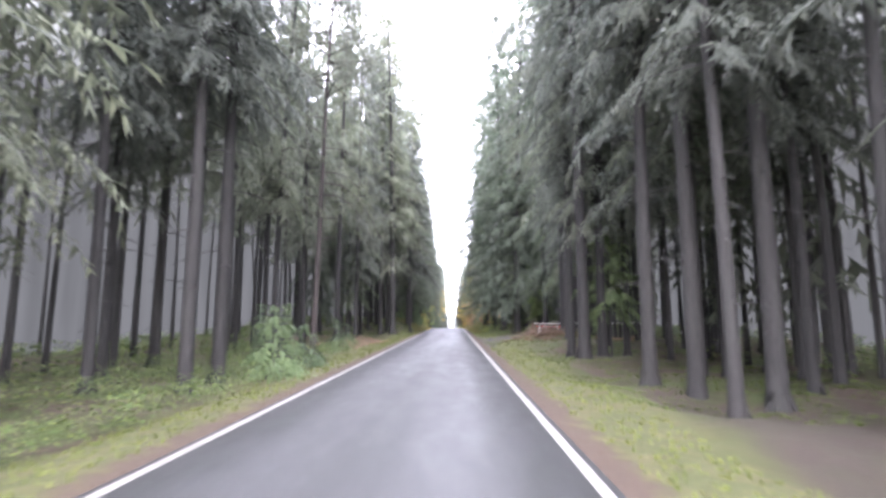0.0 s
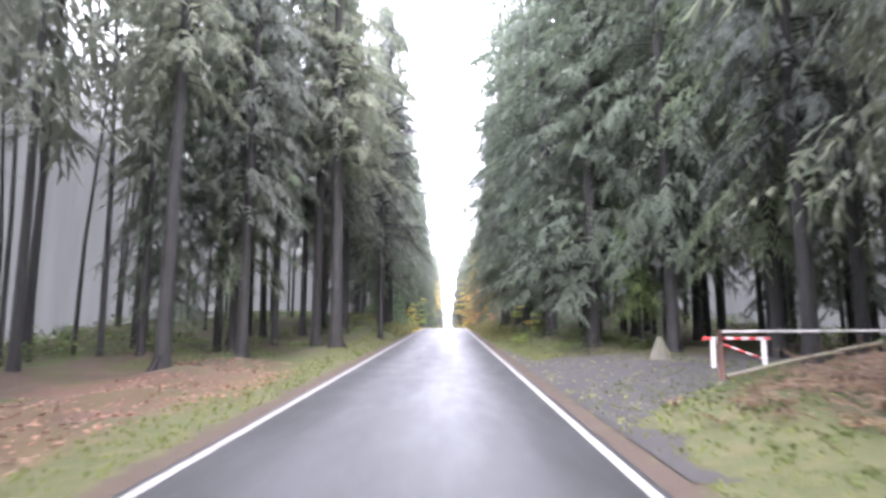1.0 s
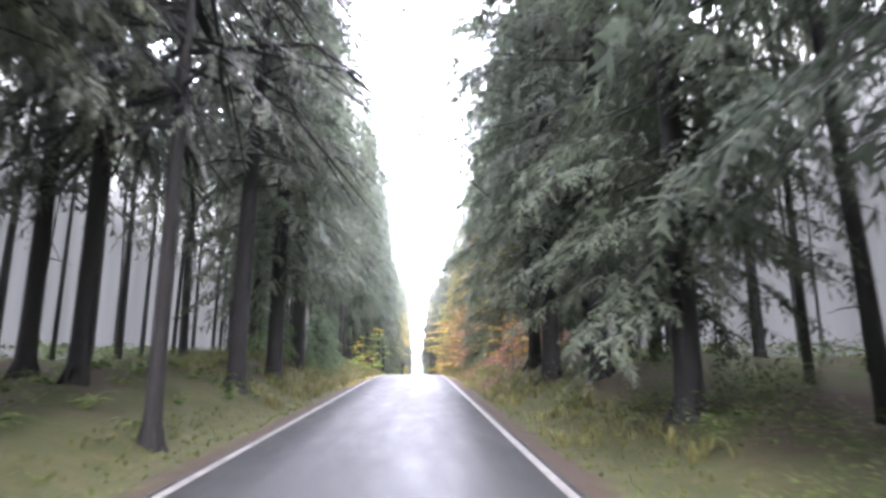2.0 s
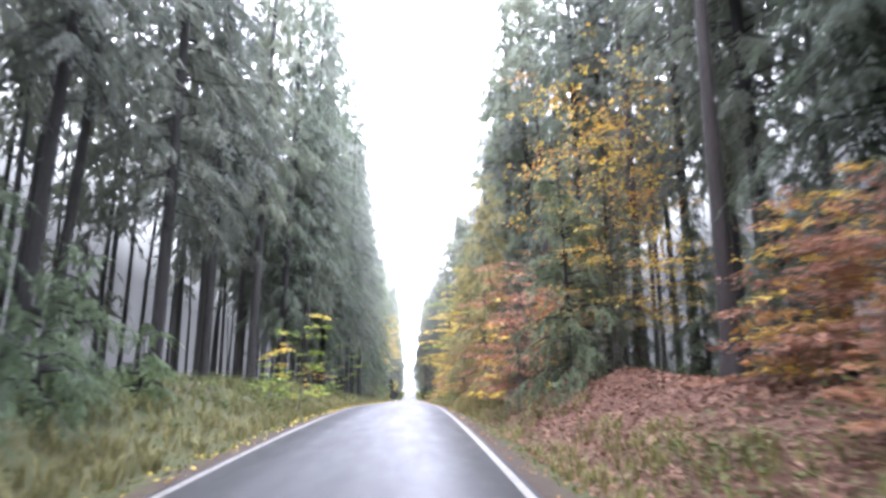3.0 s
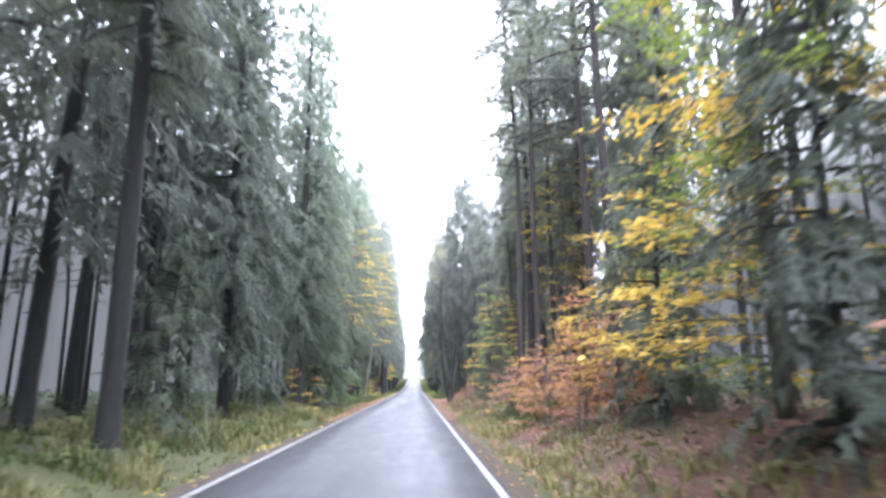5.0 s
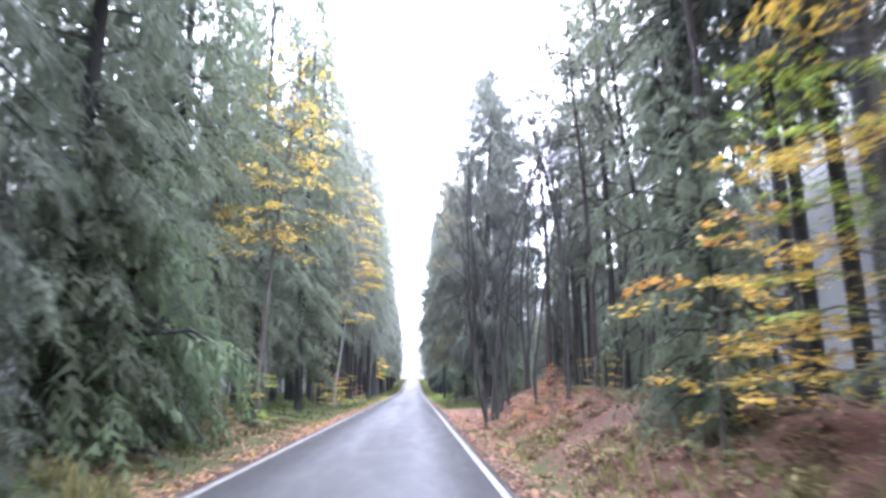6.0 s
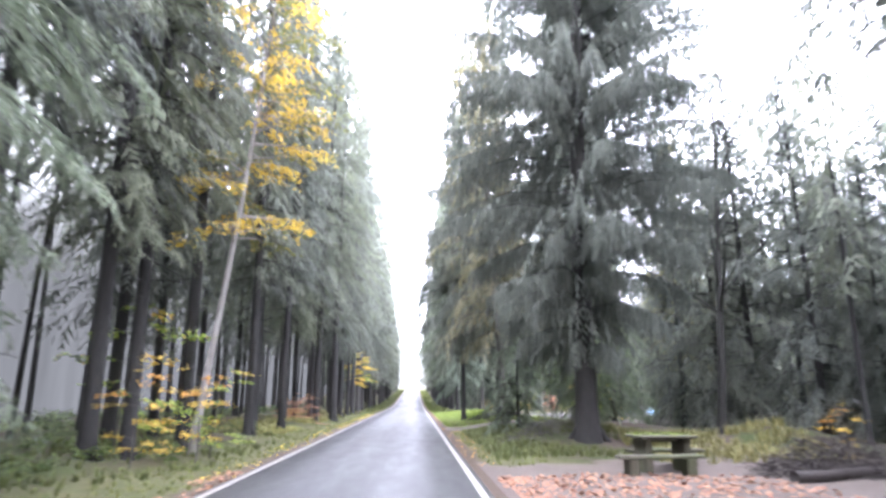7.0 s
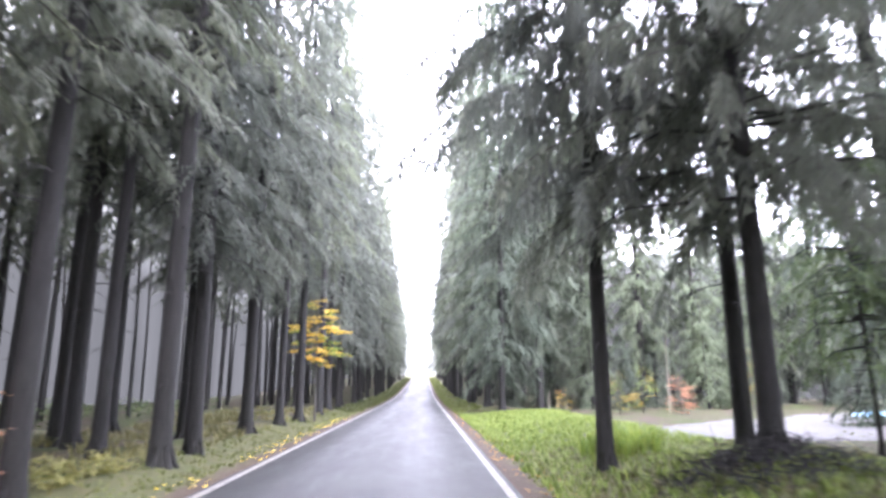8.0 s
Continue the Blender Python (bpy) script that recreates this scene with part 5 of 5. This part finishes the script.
sheet_heap(20.2, 251.0, 0.9, 0.6, 0.3, 1)
sheet_heap(21.8, 250.8, 0.7, 0.6, 0.26, 2)


# ---------------------------------------------------------------- grass, undergrowth and fallen leaves
def scatter(name, count, where, make, material, label, category, seed):
    """Many small plants or leaves in one mesh; where(rng) gives x, y or None."""
    rng = random.Random(seed)
    s = Shape()
    for k in range(count):
        at = where(rng)
        if at:
            make(s, Vector((at[0], at[1], ground_z(*at))), rng)
    return whole(name, s, material, label, category, kind="stuff")


def blades(height, n=5, wide=0.016, splay=0.5):
    def make(s, p, rng):
        for k in range(n):
            a = rng.uniform(0, 6.28)
            d = Vector((math.cos(a), math.sin(a), 0))
            h = height * rng.uniform(0.5, 1.2)
            side = Vector((-d.y, d.x, 0)) * wide * rng.uniform(0.7, 1.4)
            q = p + d * rng.uniform(0, 0.08) + Vector((0, 0, -0.02))
            m = q + d * h * splay * 0.35 + Vector((0, 0, h * 0.65))
            t = q + d * h * splay + Vector((0, 0, h * 0.9))
            s.face(q - side, q + side, m + side * 0.7, m - side * 0.7)
            s.face(m - side * 0.7, m + side * 0.7, t)
    return make


def herb(height, n=9, size=0.07):
    def make(s, p, rng):
        for k in range(n):
            a = rng.uniform(0, 6.28)
            q = p + Vector((rng.gauss(0, 0.12), rng.gauss(0, 0.12), rng.uniform(0.15, 1) * height))
            leaf(s, q, Vector((math.cos(a), math.sin(a), rng.uniform(-0.2, 0.7))), size * rng.uniform(0.6, 1.4), rng)
    return make


def fern(height, n=6):
    def make(s, p, rng):
        for k in range(n):
            a = rng.uniform(0, 6.28)
            frond(s, p + Vector((0, 0, 0.02)), Vector((math.cos(a), math.sin(a), rng.uniform(0.7, 1.8))), height * rng.uniform(0.7, 1.3), height * 0.22, rng, 4, 1.1)
    return make


def flat_leaf(size):
    def make(s, p, rng):
        a = rng.uniform(0, 6.28)
        leaf(s, p + Vector((0, 0, 0.02 + rng.random() * 0.03)), Vector((math.cos(a), math.sin(a), rng.uniform(-0.1, 0.55))), size * rng.uniform(0.6, 1.25), rng)
    return make


def bare_soil(x, y):
    return x > 0 and (38 + x < y < 49 and x < 6.5 or 199.5 < y < 211 and x < 12 or 226 < y < 231 and 2.6 < x < 12 - (y - 226) or 239 < y < 262 and x > 8)


def band(side, x0, x1, y0, y1, lump=0.0, power=1.0):
    def where(rng):
        x, y = side * (x0 + (x1 - x0) * rng.random() ** power), rng.uniform(y0, y1)
        if bare_soil(x, y) or (lump and noise.noise((x * 0.45, y * 0.45, 2.0)) < lump):
            return None
        return x, y
    return where


for side in (-1, 1):
    scatter("verge_grass", 9000, band(side, 2.75, 4.4, -2, 262, 0, 0.9), blades(0.1, 3, 0.013), GRASS_GREEN, "short green and yellow grass on the road verge", "grass", 100 + side)
    scatter("far_grass", 2500, band(side, 2.7, 4.6, 262, 420), blades(0.2, 4, 0.03), GRASS_GREEN, "short green grass on the far verge", "grass", 103 + side)
scatter("tall_grass", 5200, band(-1, 3.2, 7.5, 74, 178, -0.15, 1.3), blades(0.42, 6, 0.014, 0.7), GRASS_DRY, "tall faded olive grass on the bank", "grass", 110)
scatter("tall_grass", 2600, band(1, 3.0, 4.6, 62, 188, -0.1), blades(0.3, 6, 0.014, 0.7), GRASS_DRY, "tall faded olive grass on the bank", "grass", 111)
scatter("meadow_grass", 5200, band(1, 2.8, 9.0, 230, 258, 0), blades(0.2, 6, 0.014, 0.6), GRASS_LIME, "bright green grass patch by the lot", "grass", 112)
scatter("meadow_grass", 2600, band(1, 3.2, 8.0, 213, 228, -0.2), blades(0.22, 6, 0.014, 0.6), GRASS_GREEN, "bright green grass patch by the clearing", "grass", 113)
scatter("moss_grass", 4200, band(-1, 3.6, 8.5, 140, 222, -0.05), blades(0.2, 6, 0.016, 0.6), GRASS_GREEN, "soft green grass at the forest edge", "grass", 114)
scatter("moss_grass", 7500, band(1, 3.8, 12.0, 12, 46, -0.3), blades(0.08, 4, 0.014, 0.8), GRASS_MOSS, "soft green grass on the mossy forest floor", "grass", 115)
scatter("moss_grass", 1500, band(1, 3.9, 7.0, 158, 165, -0.3), blades(0.22, 6, 0.016, 0.7), GRASS_MOSS, "bright green grass on the bank", "grass", 116)
scatter("moss_grass", 2600, band(-1, 3.7, 8.0, 146, 170, -0.3), blades(0.2, 6, 0.016, 0.7), GRASS_MOSS, "bright green grass at the forest edge", "grass", 117)
for side in (-1, 1):
    scatter("far_undergrowth", 4200, band(side, 12.0, 20.8, 0, 200, -0.2), herb(0.7, 9, 0.17), HERB, "low dim undergrowth deep in the woods", "undergrowth", 160 + side)
scatter("far_undergrowth", 1500, band(-1, 11.0, 20.8, 200, 262, -0.2), herb(0.6, 9, 0.17), HERB, "low dim undergrowth deep in the woods", "undergrowth", 163)
scatter("undergrowth", 3600, band(-1, 3.8, 11.0, 2, 34, -0.3), herb(0.55), HERB, "knee-high dark green bilberry undergrowth", "undergrowth", 120)
scatter("undergrowth", 2600, band(-1, 5.5, 14.0, 48, 76, 0.05), herb(0.3), HERB, "low green undergrowth on the forest floor", "undergrowth", 121)
scatter("undergrowth", 4200, band(-1, 4.0, 11.0, 76, 150, -0.1), herb(0.5), HERB, "knee-high dark green bilberry undergrowth", "undergrowth", 122)
scatter("undergrowth", 3600, band(1, 3.6, 9.0, 50, 92, -0.05), herb(0.5), HERB, "low green undergrowth on the bank", "undergrowth", 123)
scatter("undergrowth", 3600, band(1, 3.6, 10.0, 100, 182, 0.12), herb(0.55), HERB, "low green undergrowth on the bank", "undergrowth", 124)
scatter("undergrowth", 3000, band(-1, 4.2, 10.0, 150, 222, 0.1), herb(0.45), HERB, "low green undergrowth at the forest edge", "undergrowth", 125)
scatter("fern_growth", 420, band(-1, 3.9, 9.0, 60, 215, 0.0), fern(0.55), HERB, "green ferns at the forest edge", "fern", 126)
scatter("dry_fern", 260, band(-1, 4.3, 6.5, 222, 236, -0.1), fern(0.5), LEAF_OLIVE, "rusty dry ferns under the trees", "fern", 127)
scatter("dry_fern", 300, band(1, 3.4, 8.0, 100, 190, 0.0), fern(0.5), GRASS_DRY, "rusty dry ferns on the bank", "fern", 128)
scatter("leaf_litter", 26000, band(1, 3.0, 8.5, 86, 200, -0.28, 1.2), flat_leaf(0.11), LEAF_DEAD, "fallen brown and copper beech leaves on the bank", "leaf litter", 130)
scatter("leaf_litter", 12000, band(1, 3.1, 8.0, 82, 101, -0.5), flat_leaf(0.11), LEAF_DEAD, "thick bed of fallen copper beech leaves on the bank", "leaf litter", 129)
scatter("leaf_litter", 11000, band(1, 3.0, 9.5, 184, 200.5, -0.75), flat_leaf(0.12), LEAF_DEAD, "thick bed of fallen copper leaves under the alders", "leaf litter", 170)
scatter("leaf_litter", 5000, band(1, 3.2, 9.0, 110, 128, -0.8), flat_leaf(0.11), LEAF_DEAD, "fallen copper leaves on the bank", "leaf litter", 171)
scatter("leaf_litter", 1500, band(-1, 3.6, 8.0, 35, 49, -0.1), flat_leaf(0.12), LEAF_DEAD, "fallen reddish leaves beside the road", "leaf litter", 131)
scatter("leaf_litter", 2600, band(-1, 3.0, 7.0, 178, 196, -0.1), flat_leaf(0.12), LEAF_DEAD, "fallen reddish leaves beside the road", "leaf litter", 132)
scatter("leaf_litter", 4200, lambda rng: (2.75 + 5.2 * rng.random() ** 1.6, rng.uniform(197, 209)), flat_leaf(0.12), LEAF_DEAD, "orange fallen leaves on the dirt clearing", "leaf litter", 133)
for side in (-1, 1):
    scatter("edge_leaves", 1500, band(side, 2.4, 3.2, 84, 258, -0.2), flat_leaf(0.09), LEAF_YELLOW if side < 0 else LEAF_ORANGE, "scattered yellow leaves along the asphalt edge", "leaf litter", 134 + side)
    scatter("edge_leaves", 2400, band(side, 2.38, 3.0, 168, 210, -0.4), flat_leaf(0.1), LEAF_DEAD, "dense orange leaves along the asphalt edge", "leaf litter", 138 + side)
scatter("edge_leaves", 900, lambda rng: (2.7 + 5 * rng.random(), rng.uniform(36, 52)), flat_leaf(0.09), LEAF_OLIVE, "scattered leaves on the gravel track", "leaf litter", 141)
scatter("tall_grass", 2600, band(1, 3.0, 9.5, 229, 239, -0.3), blades(0.16, 6, 0.013, 0.8), GRASS_DRY, "short faded olive grass under the roadside spruces", "grass", 150)
scatter("tall_grass", 90, lambda rng: (4.9 + rng.gauss(0, 0.35), 237.2 + rng.gauss(0, 0.4)), blades(0.6, 9, 0.02, 0.4), LEAF_GREEN, "tuft of tall yellow grass by the lot", "grass", 151)
scatter("tall_grass", 2600, band(-1, 4.2, 9.5, 218, 262, -0.1), blades(0.26, 6, 0.013, 0.8), GRASS_DRY, "faded brown grass on the forest floor", "grass", 152)
scatter("tall_grass", 700, band(1, 7.2, 11.5, 211.0, 217, -0.3), blades(0.3, 6, 0.014, 0.8), GRASS_DRY, "faded grass at the back of the clearing", "grass", 153)
scatter("dry_fern", 420, lambda rng: (7.9 + rng.gauss(0, 1.3), 36.6 + rng.gauss(0, 1.3)), fern(0.32), BRACKEN, "dead brown bracken on the slope by the track", "fern", 154)
scatter("dry_fern", 520, band(1, 3.3, 7.0, 164, 192, -0.2), fern(0.4), BRACKEN, "dead brown bracken on the bank", "fern", 155)
scatter("young_growth", 1500, band(1, 9.0, 22.0, 236, 262, 0.1), herb(0.7, 10, 0.1), LEAF_OLIVE, "yellowish shrubs behind the lot", "undergrowth", 140)
